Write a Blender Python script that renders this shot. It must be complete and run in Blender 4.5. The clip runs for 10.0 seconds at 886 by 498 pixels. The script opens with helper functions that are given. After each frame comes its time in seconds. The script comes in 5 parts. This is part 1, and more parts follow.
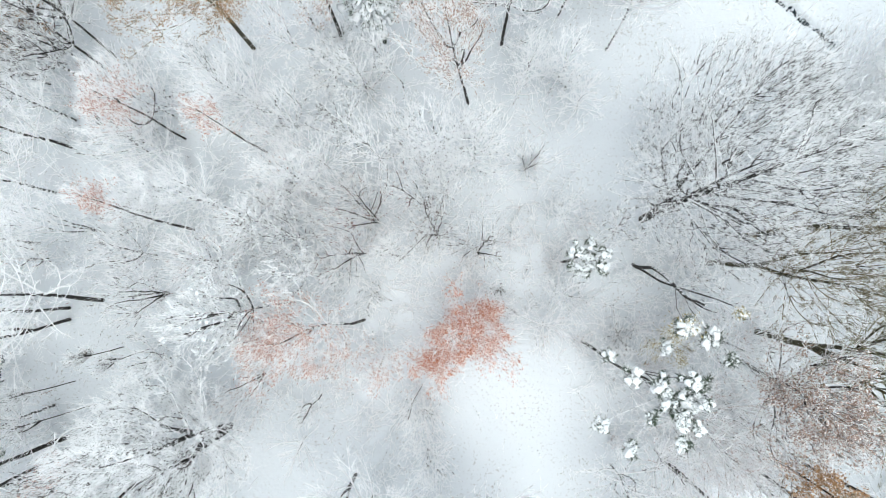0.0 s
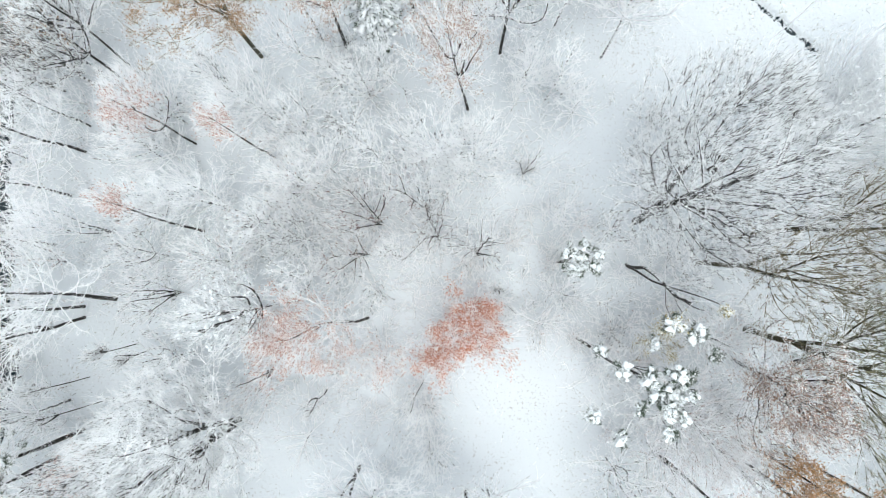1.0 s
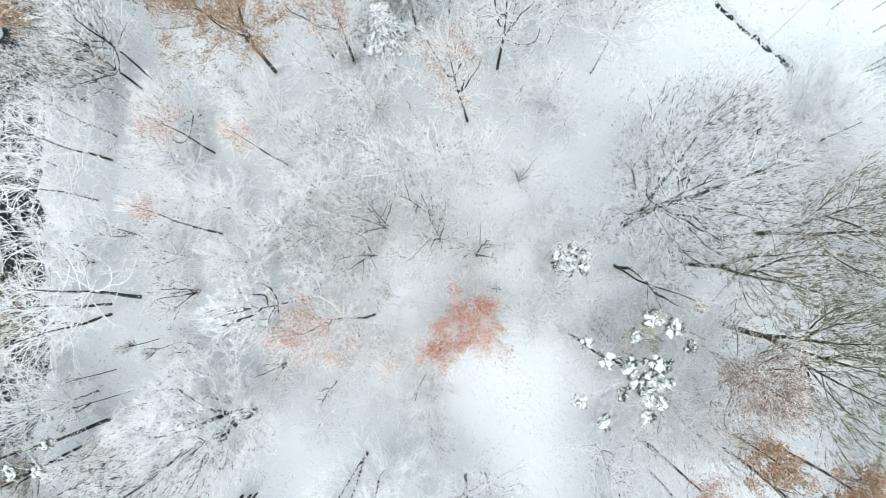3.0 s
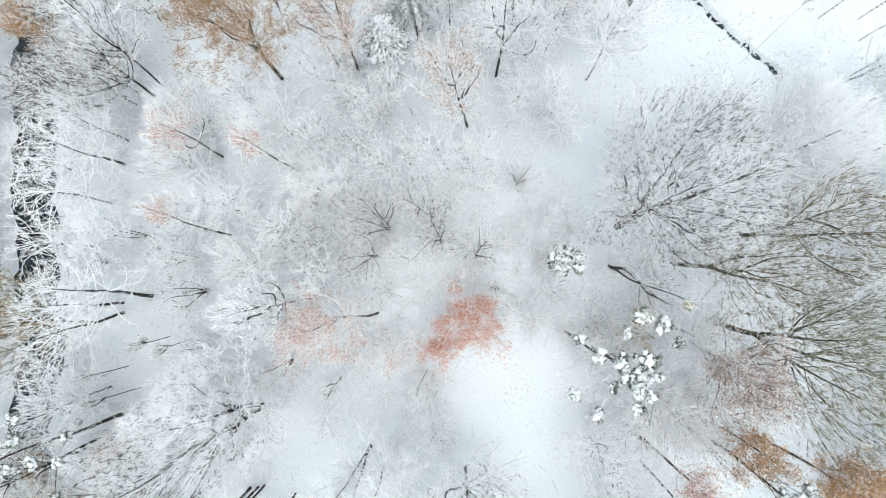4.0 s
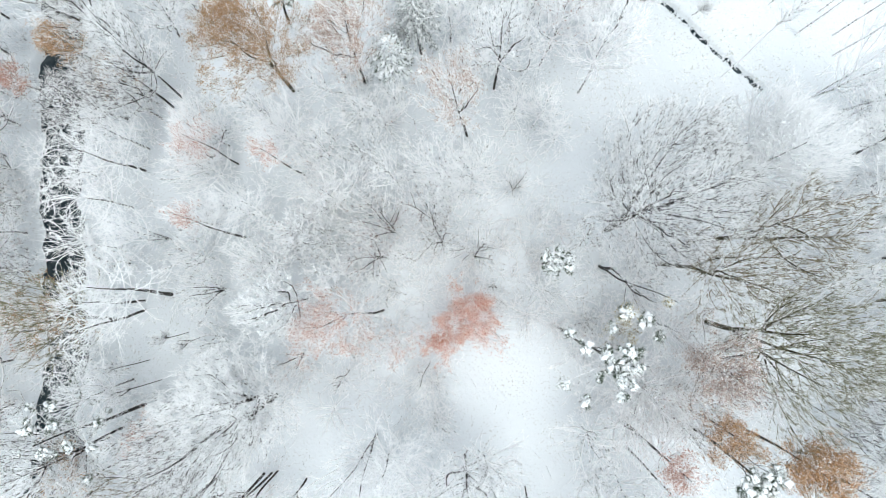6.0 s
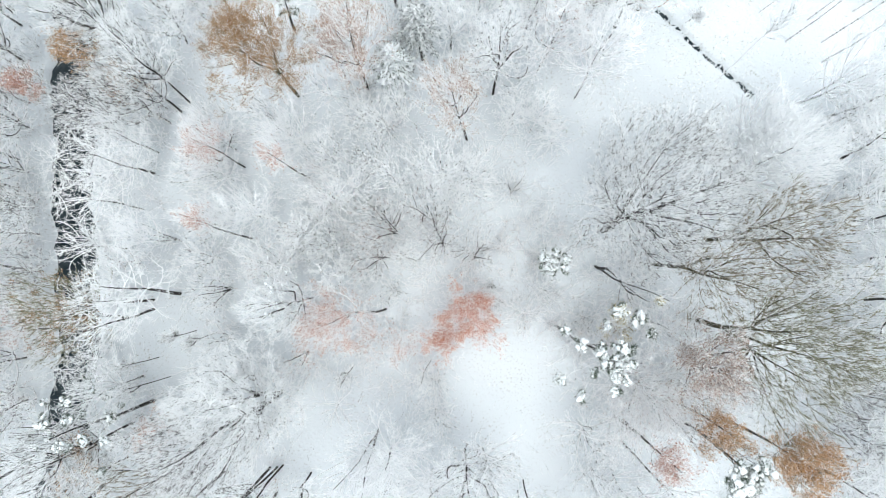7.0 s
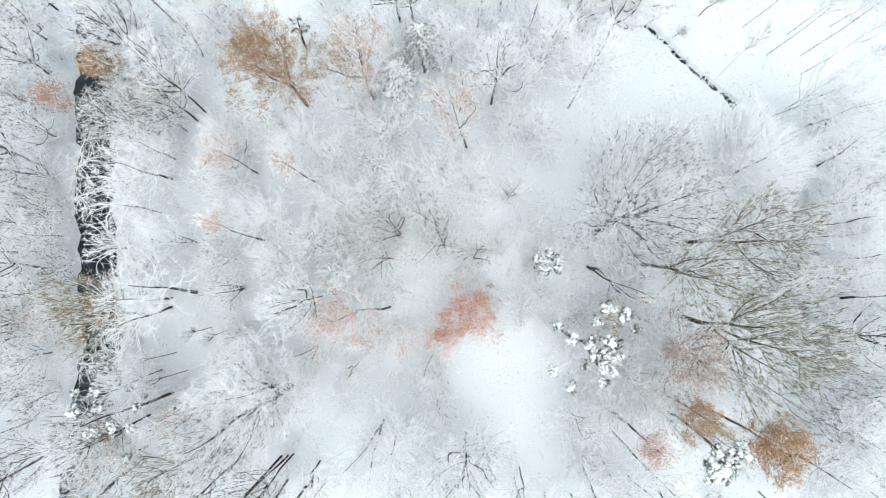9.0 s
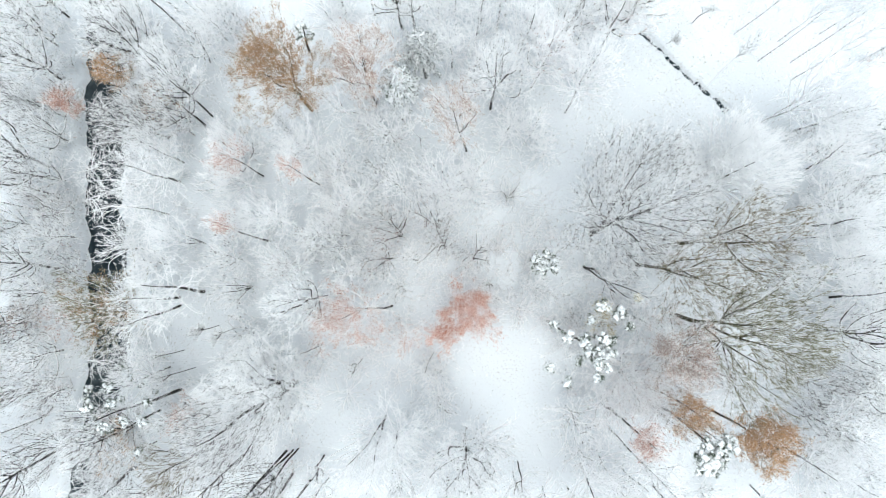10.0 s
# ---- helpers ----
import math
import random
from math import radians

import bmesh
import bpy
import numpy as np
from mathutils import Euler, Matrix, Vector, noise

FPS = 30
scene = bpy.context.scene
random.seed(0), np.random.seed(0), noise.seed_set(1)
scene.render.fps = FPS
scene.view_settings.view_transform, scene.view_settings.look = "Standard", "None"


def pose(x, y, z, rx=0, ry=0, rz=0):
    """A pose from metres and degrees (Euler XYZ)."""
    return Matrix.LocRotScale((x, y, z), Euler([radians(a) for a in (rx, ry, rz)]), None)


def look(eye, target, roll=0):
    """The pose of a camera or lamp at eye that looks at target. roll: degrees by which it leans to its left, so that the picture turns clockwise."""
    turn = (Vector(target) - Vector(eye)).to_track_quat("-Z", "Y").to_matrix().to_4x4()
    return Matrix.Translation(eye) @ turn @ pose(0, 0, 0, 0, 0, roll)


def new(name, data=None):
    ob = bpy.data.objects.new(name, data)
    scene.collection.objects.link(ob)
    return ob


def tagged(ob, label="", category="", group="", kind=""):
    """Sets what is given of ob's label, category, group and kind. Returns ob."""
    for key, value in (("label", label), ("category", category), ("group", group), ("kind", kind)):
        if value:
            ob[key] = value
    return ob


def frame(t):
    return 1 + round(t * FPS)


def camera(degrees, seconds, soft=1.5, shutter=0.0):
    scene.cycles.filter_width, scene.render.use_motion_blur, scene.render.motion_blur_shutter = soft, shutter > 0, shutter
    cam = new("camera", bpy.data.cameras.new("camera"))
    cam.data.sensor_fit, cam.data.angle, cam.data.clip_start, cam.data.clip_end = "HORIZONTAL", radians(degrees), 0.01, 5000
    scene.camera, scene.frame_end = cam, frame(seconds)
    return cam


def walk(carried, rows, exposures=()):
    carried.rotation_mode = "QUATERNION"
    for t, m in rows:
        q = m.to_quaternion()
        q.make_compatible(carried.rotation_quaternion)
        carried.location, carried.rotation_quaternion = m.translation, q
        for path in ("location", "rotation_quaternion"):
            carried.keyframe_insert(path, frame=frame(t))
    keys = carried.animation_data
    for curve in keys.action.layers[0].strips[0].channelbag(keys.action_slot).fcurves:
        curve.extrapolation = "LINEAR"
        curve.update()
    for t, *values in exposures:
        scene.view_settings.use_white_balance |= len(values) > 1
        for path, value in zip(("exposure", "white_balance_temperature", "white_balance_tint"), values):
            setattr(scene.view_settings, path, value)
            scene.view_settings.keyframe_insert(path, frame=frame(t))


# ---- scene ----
# The camera: a drone that looks straight down and climbs at two metres a second.
cam = camera(73.6, 10.0, soft=0.9)
CLIMB = [(0.0, 50.0), (0.5, 51.0), (1.0, 52.0), (1.5, 53.0), (2.0, 54.0), (2.5, 55.0), (4.0, 58.1), (4.5, 59.1), (5.0, 60.2),
         (5.5, 61.2), (7.0, 64.0), (7.5, 65.0), (8.0, 66.0), (8.5, 67.0), (9.0, 68.0), (9.5, 69.0), (10.0, 70.0)]
walk(cam, [(t, pose(0, 0, height, 2.13, 1.86, 0)) for t, height in CLIMB], [(0.0, 0.63, 6300, 2.0), (10.0, 0.63, 6300, 2.0)])

# ---- light: an overcast winter sky, brightest overhead ----
world = bpy.data.worlds.new("overcast_sky")
scene.world = world
world.use_nodes = True
wn, wl = world.node_tree.nodes, world.node_tree.links
sky = wn.new("ShaderNodeTexSky")
sky.sky_type = "NISHITA"
sky.sun_disc = False
sky.sun_elevation, sky.sun_rotation = radians(75), radians(150)
sky.air_density, sky.dust_density, sky.ozone_density = 1.0, 4.0, 1.0
grey = wn.new("ShaderNodeHueSaturation")
grey.inputs["Saturation"].default_value = 0.35
wl.new(sky.outputs["Color"], grey.inputs["Color"])
wl.new(grey.outputs["Color"], wn["Background"].inputs["Color"])
wn["Background"].inputs["Strength"].default_value = 0.15
sun_data = bpy.data.lights.new("sun", "SUN")
sun_data.energy, sun_data.angle, sun_data.color = 0.9, radians(110), (1.0, 0.985, 0.97)
sun = new("sun", sun_data)
sun.matrix_world = look((3, -6, 60), (0, 0, 0))


# ---- materials ----
def nodes_of(name):
    m = bpy.data.materials.new(name)
    m.use_nodes = True
    return m, m.node_tree.nodes, m.node_tree.links, m.node_tree.nodes["Principled BSDF"]


def noise_node(n, l, scale, detail=3.0, stretch=(1, 1, 1)):
    geo, mp, tex = n.new("ShaderNodeNewGeometry"), n.new("ShaderNodeMapping"), n.new("ShaderNodeTexNoise")
    mp.inputs["Scale"].default_value = stretch
    l.new(geo.outputs["Position"], mp.inputs["Vector"])
    l.new(mp.outputs["Vector"], tex.inputs["Vector"])
    tex.inputs["Scale"].default_value, tex.inputs["Detail"].default_value = scale, detail
    return tex.outputs["Fac"]


def ramp(n, l, value, lo, hi, a=0.0, b=1.0):
    r = n.new("ShaderNodeMapRange")
    r.interpolation_type = "SMOOTHSTEP"
    for key, v in (("From Min", lo), ("From Max", hi), ("To Min", a), ("To Max", b)):
        r.inputs[key].default_value = v
    l.new(value, r.inputs["Value"])
    return r.outputs["Result"]


def sums(n, l, op, a, b):
    m = n.new("ShaderNodeMath")
    m.operation = op
    for i, v in enumerate((a, b)):
        if isinstance(v, (int, float)):
            m.inputs[i].default_value = v
        else:
            l.new(v, m.inputs[i])
    return m.outputs[0]


def mixed(n, l, fac, a, b):
    m = n.new("ShaderNodeMix")
    m.data_type = "RGBA"
    l.new(fac, m.inputs["Factor"])
    for key, v in (("A", a), ("B", b)):
        sock = [s for s in m.inputs if s.name == key and s.type == "RGBA"][0]
        if isinstance(v, tuple):
            sock.default_value = (*v, 1)
        else:
            l.new(v, sock)
    return [s for s in m.outputs if s.type == "RGBA"][0]


SNOW = (0.93, 0.94, 0.955)


def snowy(name, dark, light, thr, soft=0.3, patch=0.7, scale=5.0, stretch=(1, 1, 1), rough=0.85):
    """A surface of two tones of its own, with snow lying on what faces up, in patches."""
    m, n, l, b = nodes_of(name)
    own = mixed(n, l, ramp(n, l, noise_node(n, l, scale * 2.3), 0.3, 0.7), dark, light)
    sep = n.new("ShaderNodeSeparateXYZ")
    l.new(n.new("ShaderNodeNewGeometry").outputs["True Normal"], sep.inputs[0])
    patches = sums(n, l, "MULTIPLY", sums(n, l, "SUBTRACT", noise_node(n, l, scale, 2.0, stretch), 0.5), patch * 2)
    fac = ramp(n, l, sums(n, l, "ADD", sep.outputs["Z"], patches), thr - soft, thr + soft)
    l.new(mixed(n, l, fac, own, SNOW), b.inputs["Base Color"])
    b.inputs["Roughness"].default_value = rough
    b.inputs["Specular IOR Level"].default_value = 0.2
    return m


def snow_material(name, tint, fresh_snow, litter_shade):
    m, n, l, b = nodes_of(name)
    base = mixed(n, l, ramp(n, l, noise_node(n, l, 0.12, 4), 0.35, 0.7), tint, fresh_snow)
    if litter_shade:
        # Dark speckle: bits of litter, and small shadows of stalks painted into the snow.
        spots = sums(n, l, "MULTIPLY", ramp(n, l, noise_node(n, l, 4.5, 6), 0.55, 0.75), ramp(n, l, noise_node(n, l, 0.22, 3), 0.3, 0.66))
        base = mixed(n, l, sums(n, l, "MULTIPLY", spots, litter_shade), base, (0.33, 0.30, 0.28))
    l.new(base, b.inputs["Base Color"])
    b.inputs["Roughness"].default_value = 0.7
    b.inputs["Specular IOR Level"].default_value = 0.25
    bump = n.new("ShaderNodeBump")
    bump.inputs["Strength"].default_value, bump.inputs["Distance"].default_value = 0.5, 0.12
    l.new(noise_node(n, l, 2.2, 6), bump.inputs["Height"])
    l.new(bump.outputs["Normal"], b.inputs["Normal"])
    return m


def water_material():
    m, n, l, b = nodes_of("dark_water")
    l.new(mixed(n, l, ramp(n, l, noise_node(n, l, 0.7, 4), 0.35, 0.7), (0.012, 0.020, 0.026), (0.040, 0.054, 0.062)), b.inputs["Base Color"])
    b.inputs["Roughness"].default_value = 0.12
    b.inputs["Specular IOR Level"].default_value = 0.25
    bump = n.new("ShaderNodeBump")
    bump.inputs["Strength"].default_value, bump.inputs["Distance"].default_value = 0.15, 0.03
    l.new(noise_node(n, l, 5.0, 3, (1, 0.4, 1)), bump.inputs["Height"])
    l.new(bump.outputs["Normal"], b.inputs["Normal"])
    return m


M_GROUND = snow_material("snow_ground", (0.655, 0.69, 0.725), (0.68, 0.711, 0.743), 0.85)
M_SNOW = snow_material("snow_load", (0.71, 0.735, 0.76), (0.80, 0.82, 0.84), 0.0)
M_WATER = water_material()
M_BARK = snowy("bark_dark", (0.018, 0.017, 0.017), (0.06, 0.055, 0.05), 0.32, 0.1, 0.9, 3.6, (1, 1, 0.8))
M_BARK_BARE = snowy("bark_bare", (0.018, 0.017, 0.017), (0.065, 0.06, 0.055), 0.5, 0.1, 0.6, 3.6, (1, 1, 0.8))
M_BARK_MID = snowy("bark_streaked", (0.03, 0.03, 0.03), (0.12, 0.115, 0.11), -0.05, 0.12, 1.3, 3.6, (1, 1, 0.8))
M_BARK_PALE = snowy("bark_pale", (0.08, 0.08, 0.08), (0.34, 0.33, 0.32), -0.2, 0.2, 1.0, 2.6, (1, 1, 1.6))
M_BARK_OLIVE = snowy("bark_olive", (0.035, 0.033, 0.022), (0.11, 0.10, 0.065), 0.72, 0.12, 1.2, 3.2, (1, 1, 0.8))
LOOKS = {
    "white": (snowy("twigs_white", (0.3, 0.29, 0.285), (0.55, 0.54, 0.54), -0.5, 0.25, 1.3, 3.0), "coated in snow on every branch"),
    "frost": (snowy("twigs_frost", (0.06, 0.055, 0.052), (0.19, 0.175, 0.165), -0.14, 0.12, 1.8, 1.7), "with snow lying along its grey twigs"),
    "grey": (snowy("twigs_grey", (0.04, 0.037, 0.037), (0.17, 0.16, 0.155), 0.2, 0.1, 1.3, 2.2), "with dense dark grey twigs and a little snow"),
    "dark": (snowy("twigs_dark", (0.10, 0.085, 0.08), (0.29, 0.24, 0.22), 0.12, 0.14, 1.4, 2.0), "with fine dark twigs fanning from its stems"),
    "brown": (snowy("twigs_brown", (0.13, 0.108, 0.066), (0.33, 0.28, 0.185), 0.45, 0.14, 1.5, 2.0), "with a dense fan of brown twigs"),
    "olive": (snowy("twigs_olive", (0.125, 0.12, 0.068), (0.33, 0.315, 0.20), 0.5, 0.14, 1.5, 2.0), "with a dense fan of olive-grey twigs"),
    "rust": (snowy("twigs_rust", (0.10, 0.05, 0.04), (0.34, 0.20, 0.17), 0.08, 0.14, 1.4, 2.2), "with dark reddish stems and twigs"),
    "pink": (snowy("twigs_pink", (0.28, 0.165, 0.14), (0.55, 0.39, 0.345), -0.12, 0.16, 1.4, 2.2), "with reddish young twigs under snow"),
}
LEAVES = {
    "red": (snowy("leaves_red", (0.46, 0.105, 0.03), (0.58, 0.27, 0.15), 1.02, 0.2, 0.9, 8.0), "red-brown dry leaves"),
    "orange": (snowy("leaves_orange", (0.40, 0.215, 0.095), (0.58, 0.37, 0.21), 1.05, 0.2, 0.8, 8.0), "orange-brown dry leaves"),
    "tan": (snowy("leaves_tan", (0.25, 0.14, 0.06), (0.48, 0.30, 0.17), 1.1, 0.2, 0.9, 6.0), "tan dry leaves"),
    "rose": (snowy("leaves_rose", (0.42, 0.20, 0.145), (0.58, 0.37, 0.30), 0.95, 0.25, 0.9, 8.0), "pale reddish dry leaves under snow"),
    "dusty": (snowy("leaves_dusty", (0.32, 0.20, 0.145), (0.48, 0.345, 0.28), 0.95, 0.25, 0.9, 8.0), "dull brown dry leaves"),
    "yellow": (snowy("leaves_yellow", (0.30, 0.22, 0.04), (0.48, 0.38, 0.11), 0.8, 0.2, 0.9, 8.0), "yellow leaves"),
}
M_NEEDLE = snowy("needles_green", (0.035, 0.055, 0.04), (0.11, 0.14, 0.10), 0.8, 0.2, 0.8, 3.0)
M_NEEDLE_BLUE = snowy("needles_blue", (0.04, 0.06, 0.062), (0.11, 0.145, 0.14), 0.6, 0.25, 0.9, 3.0)


# ---- mesh helpers ----
def mesh_of(name, blocks, material, smooth=False):
    """One mesh from blocks of (vertices, triangles)."""
    me = bpy.data.meshes.new(name)
    start, vs, fs = 0, [], []
    for v, f in blocks:
        vs.append(np.asarray(v, dtype=np.float32).reshape(-1, 3))
        fs.append(np.asarray(f, dtype=np.int32).reshape(-1, 3) + start)
        start += len(vs[-1])
    v, f = np.concatenate(vs), np.concatenate(fs)
    me.vertices.add(len(v))
    me.vertices.foreach_set("co", v.ravel())
    me.loops.add(f.size)
    me.loops.foreach_set("vertex_index", f.ravel())
    me.polygons.add(len(f))
    me.polygons.foreach_set("loop_start", np.arange(0, f.size, 3, dtype=np.int32))
    me.polygons.foreach_set("use_smooth", np.full(len(f), smooth))
    me.materials.append(material)
    me.update(calc_edges=True)
    me.validate()
    return me


def part(name, blocks, material, parent, label="", smooth=False):
    ob = new(name, mesh_of(name, blocks, material, smooth))
    ob.parent = parent
    return tagged(ob, label)


def unit(a):
    return a / np.maximum(np.linalg.norm(a, axis=-1, keepdims=True), 1e-9)


def frames(d):
    """Two directions square to each row of d."""
    ref = np.where(np.abs(d[..., 2:3]) < 0.9, [[0.0, 0.0, 1.0]], [[1.0, 0.0, 0.0]])
    u = unit(np.cross(d, ref))
    return u, np.cross(d, u)


def tube(pts, radii, sides):
    """A tapered, closed tube along a path."""
    pts, radii = np.asarray(pts, float), np.asarray(radii, float)
    d = unit(np.gradient(pts, axis=0))
    u = unit(np.cross(d, [[0.31, 0.95, 0.05]]))
    w = np.cross(d, u)
    a = np.arange(sides) * 2 * np.pi / sides
    ring = pts[:, None] + radii[:, None, None] * (np.cos(a)[None, :, None] * u[:, None] + np.sin(a)[None, :, None] * w[:, None])
    n = len(pts)
    i, j = np.meshgrid(np.arange(n - 1), np.arange(sides), indexing="ij")
    p, q = (i * sides + j).ravel(), (i * sides + (j + 1) % sides).ravel()
    f = np.concatenate([np.stack([p, q, q + sides], 1), np.stack([p, q + sides, p + sides], 1)])
    v = np.concatenate([ring.reshape(-1, 3), pts[-1:] + d[-1:] * radii[-1]])
    e = (n - 1) * sides + np.arange(sides)
    cap = np.stack([e, (n - 1) * sides + (np.arange(sides) + 1) % sides, np.full(sides, n * sides)], 1)
    return v, np.concatenate([f, cap])


def spikes(s, d, length, r):
    """Straight twigs: ridged points from s along d."""
    n = len(s)
    u, w = frames(d)
    w = w * np.sign(w[:, 2:3] + 1e-6)
    v = np.stack([s - u * r[:, None], s + w * r[:, None] * 0.9, s + u * r[:, None], s + d * length[:, None]], 1)
    k = np.arange(n)[:, None] * 4
    return v, np.stack([k + [0, 1, 3], k + [1, 2, 3]], 1)


def bent(s, d, length, r, rise, rng):
    """Twigs with a bend in the middle; rise lifts (or drops) the outer half."""
    n = len(s)
    d2 = unit(d + np.array([[0, 0, 1.0]]) * rise + rng.normal(0, 0.18, (n, 3)))
    mid = s + d * length[:, None] * 0.5
    tip = mid + d2 * length[:, None] * 0.5
    u, w = frames(d)
    cs = [(math.cos(a), math.sin(a)) for a in (0.0, 2.094, 4.189)]
    v = np.stack([*[s + r[:, None] * (c * u + z * w) for c, z in cs], *[mid + 0.65 * r[:, None] * (c * u + z * w) for c, z in cs], tip], 1)
    k = np.arange(n)[:, None] * 7
    f = np.stack([k + t for t in ([0, 1, 4], [0, 4, 3], [1, 2, 5], [1, 5, 4], [2, 0, 3], [2, 3, 5], [3, 4, 6], [4, 5, 6], [5, 3, 6])], 1)
    return (v, f), mid, tip, d2


def side_shoots(rng, s, d, length, count, ratio, spread, up, lo=0.25):
    """Starts, directions and lengths of count shoots off each straight twig."""
    n = len(s)
    t = rng.uniform(lo, 1.0, (n, count))
    start = s[:, None] + d[:, None] * (length[:, None] * t)[..., None]
    way = unit(d[:, None] * 0.75 + rng.normal(0, spread, (n, count, 3)) + np.array([0, 0, up]))
    size = length[:, None] * ratio * rng.uniform(0.55, 1.2, (n, count)) * (1.15 - 0.4 * t)
    return start.reshape(-1, 3), way.reshape(-1, 3), size.ravel()


def flakes(rng, centres, size):
    """Leaves: small bent blades of two triangles."""
    n = len(centres)
    a = unit(rng.normal(0, 1, (n, 3)) + [[0, 0, 0.0]])
    u, w = frames(a)
    k = rng.uniform(0.6, 1.3, (n, 1)) * size
    v = np.stack([centres - u * k, centres + w * k * 0.55, centres + u * k, centres - w * k * 0.55 + a * k * 0.3], 1)
    i = np.arange(n)[:, None] * 4
    return v, np.stack([i + [0, 1, 2], i + [0, 2, 3]], 1)


def blob_shape(fine):
    bm = bmesh.new()
    bmesh.ops.create_icosphere(bm, subdivisions=fine, radius=1.0)
    v = np.array([p.co[:] for p in bm.verts])
    f = np.array([[p.index for p in q.verts] for q in bm.faces])
    bm.free()
    return v, f


BLOBS = {1: blob_shape(1), 2: blob_shape(2)}


def lumps(rng, centres, sizes, flat=0.55, fine=2):
    """Pillows of snow."""
    out = []
    v, f = BLOBS[fine]
    for c, s in zip(centres, sizes):
        ph = rng.uniform(0, 6.28, 2)
        bulge = 1 + 0.36 * np.sin(v[:, :1] * 3.3 + ph[0]) * np.sin(v[:, 1:2] * 3.1 + ph[1])
        stretch = np.array([[rng.uniform(0.75, 1.3), rng.uniform(0.75, 1.3), flat]])
        out.append((np.asarray(c) + v * bulge * stretch * s, f))
    return out


def path_between(rng, a, b, count, wobble):
    t = np.linspace(0, 1, count)[:, None]
    p = np.asarray(a) + (np.asarray(b) - np.asarray(a)) * t
    ph, k = rng.uniform(0, 6.28, 2), rng.uniform(0.7, 1.5, 2)
    bow = np.concatenate([np.sin(t * 6.28 * k[0] + ph[0]) - np.sin(ph[0]), np.sin(t * 6.28 * k[1] + ph[1]) - np.sin(ph[1]), t * 0], 1)
    return p + bow * wobble * np.minimum(1, t * 3)


def along(path, f):
    x = f * (len(path) - 1)
    i = min(int(x), len(path) - 2)
    return path[i] + (path[i + 1] - path[i]) * (x - i), unit(path[i + 1] - path[i])


SEED = [100]


def fresh():
    SEED[0] += 1
    return np.random.default_rng(SEED[0])


def prisms(a, b, ra, rb, sides=3):
    """Tapered straight rods from each a to each b."""
    n = len(a)
    u, w = frames(unit(b - a))
    w = w * np.sign(w[:, 2:3] + 1e-6)
    ang = np.pi / 2 + np.arange(sides) * 2 * np.pi / sides
    ring = np.cos(ang)[None, :, None] * u[:, None] + np.sin(ang)[None, :, None] * w[:, None]
    v = np.concatenate([a[:, None] + ring * ra[:, None, None], b[:, None] + ring * rb[:, None, None]], 1)
    k = np.arange(n)[:, None] * 2 * sides
    f = []
    for j in range(sides):
        q = (j + 1) % sides
        f += [k + [j, q, q + sides], k + [j, q + sides, j + sides]]
    return v, np.stack(f, 1)


def crown_points(rng, axis, r, crown, count, rugged=0.22, hollow=0.55, flat=0.4):
    """Points spread through a crown round the upper part of an axis, denser toward its shell."""
    many = int(count * 2.2)
    u = rng.uniform(0, 1, many) ** 0.8
    prof = np.where(u > flat, np.sqrt(np.clip(1 - ((u - flat) / (1.02 - flat)) ** 2, 0, 1)), 0.4 + 0.6 * u / flat)
    turn = rng.uniform(0, 6.28, many)
    ph = rng.uniform(0, 6.28, 4)
    wide = r * prof * (1 + rugged * (np.sin(3 * turn + ph[0] + 3 * u) + 0.7 * np.sin(5 * turn + ph[1] - 4 * u)))
    k = wide * rng.uniform(0, 1, many) ** hollow
    f = crown + (1 - crown) * u
    x = f * (len(axis) - 1)
    i = np.minimum(x.astype(int), len(axis) - 2)
    mid = axis[i] + (axis[i + 1] - axis[i]) * (x - i)[:, None]
    p = mid + np.stack([np.cos(turn) * k, np.sin(turn) * k, rng.normal(0, 0.1, many)], 1)
    clump = np.sin(p[:, 0] * 5 / (r + 1) + ph[2]) * np.sin(p[:, 1] * 5 / (r + 1) + ph[3]) + rng.normal(0, 1.1, many)
    return p[np.argsort(-clump)[:count]]


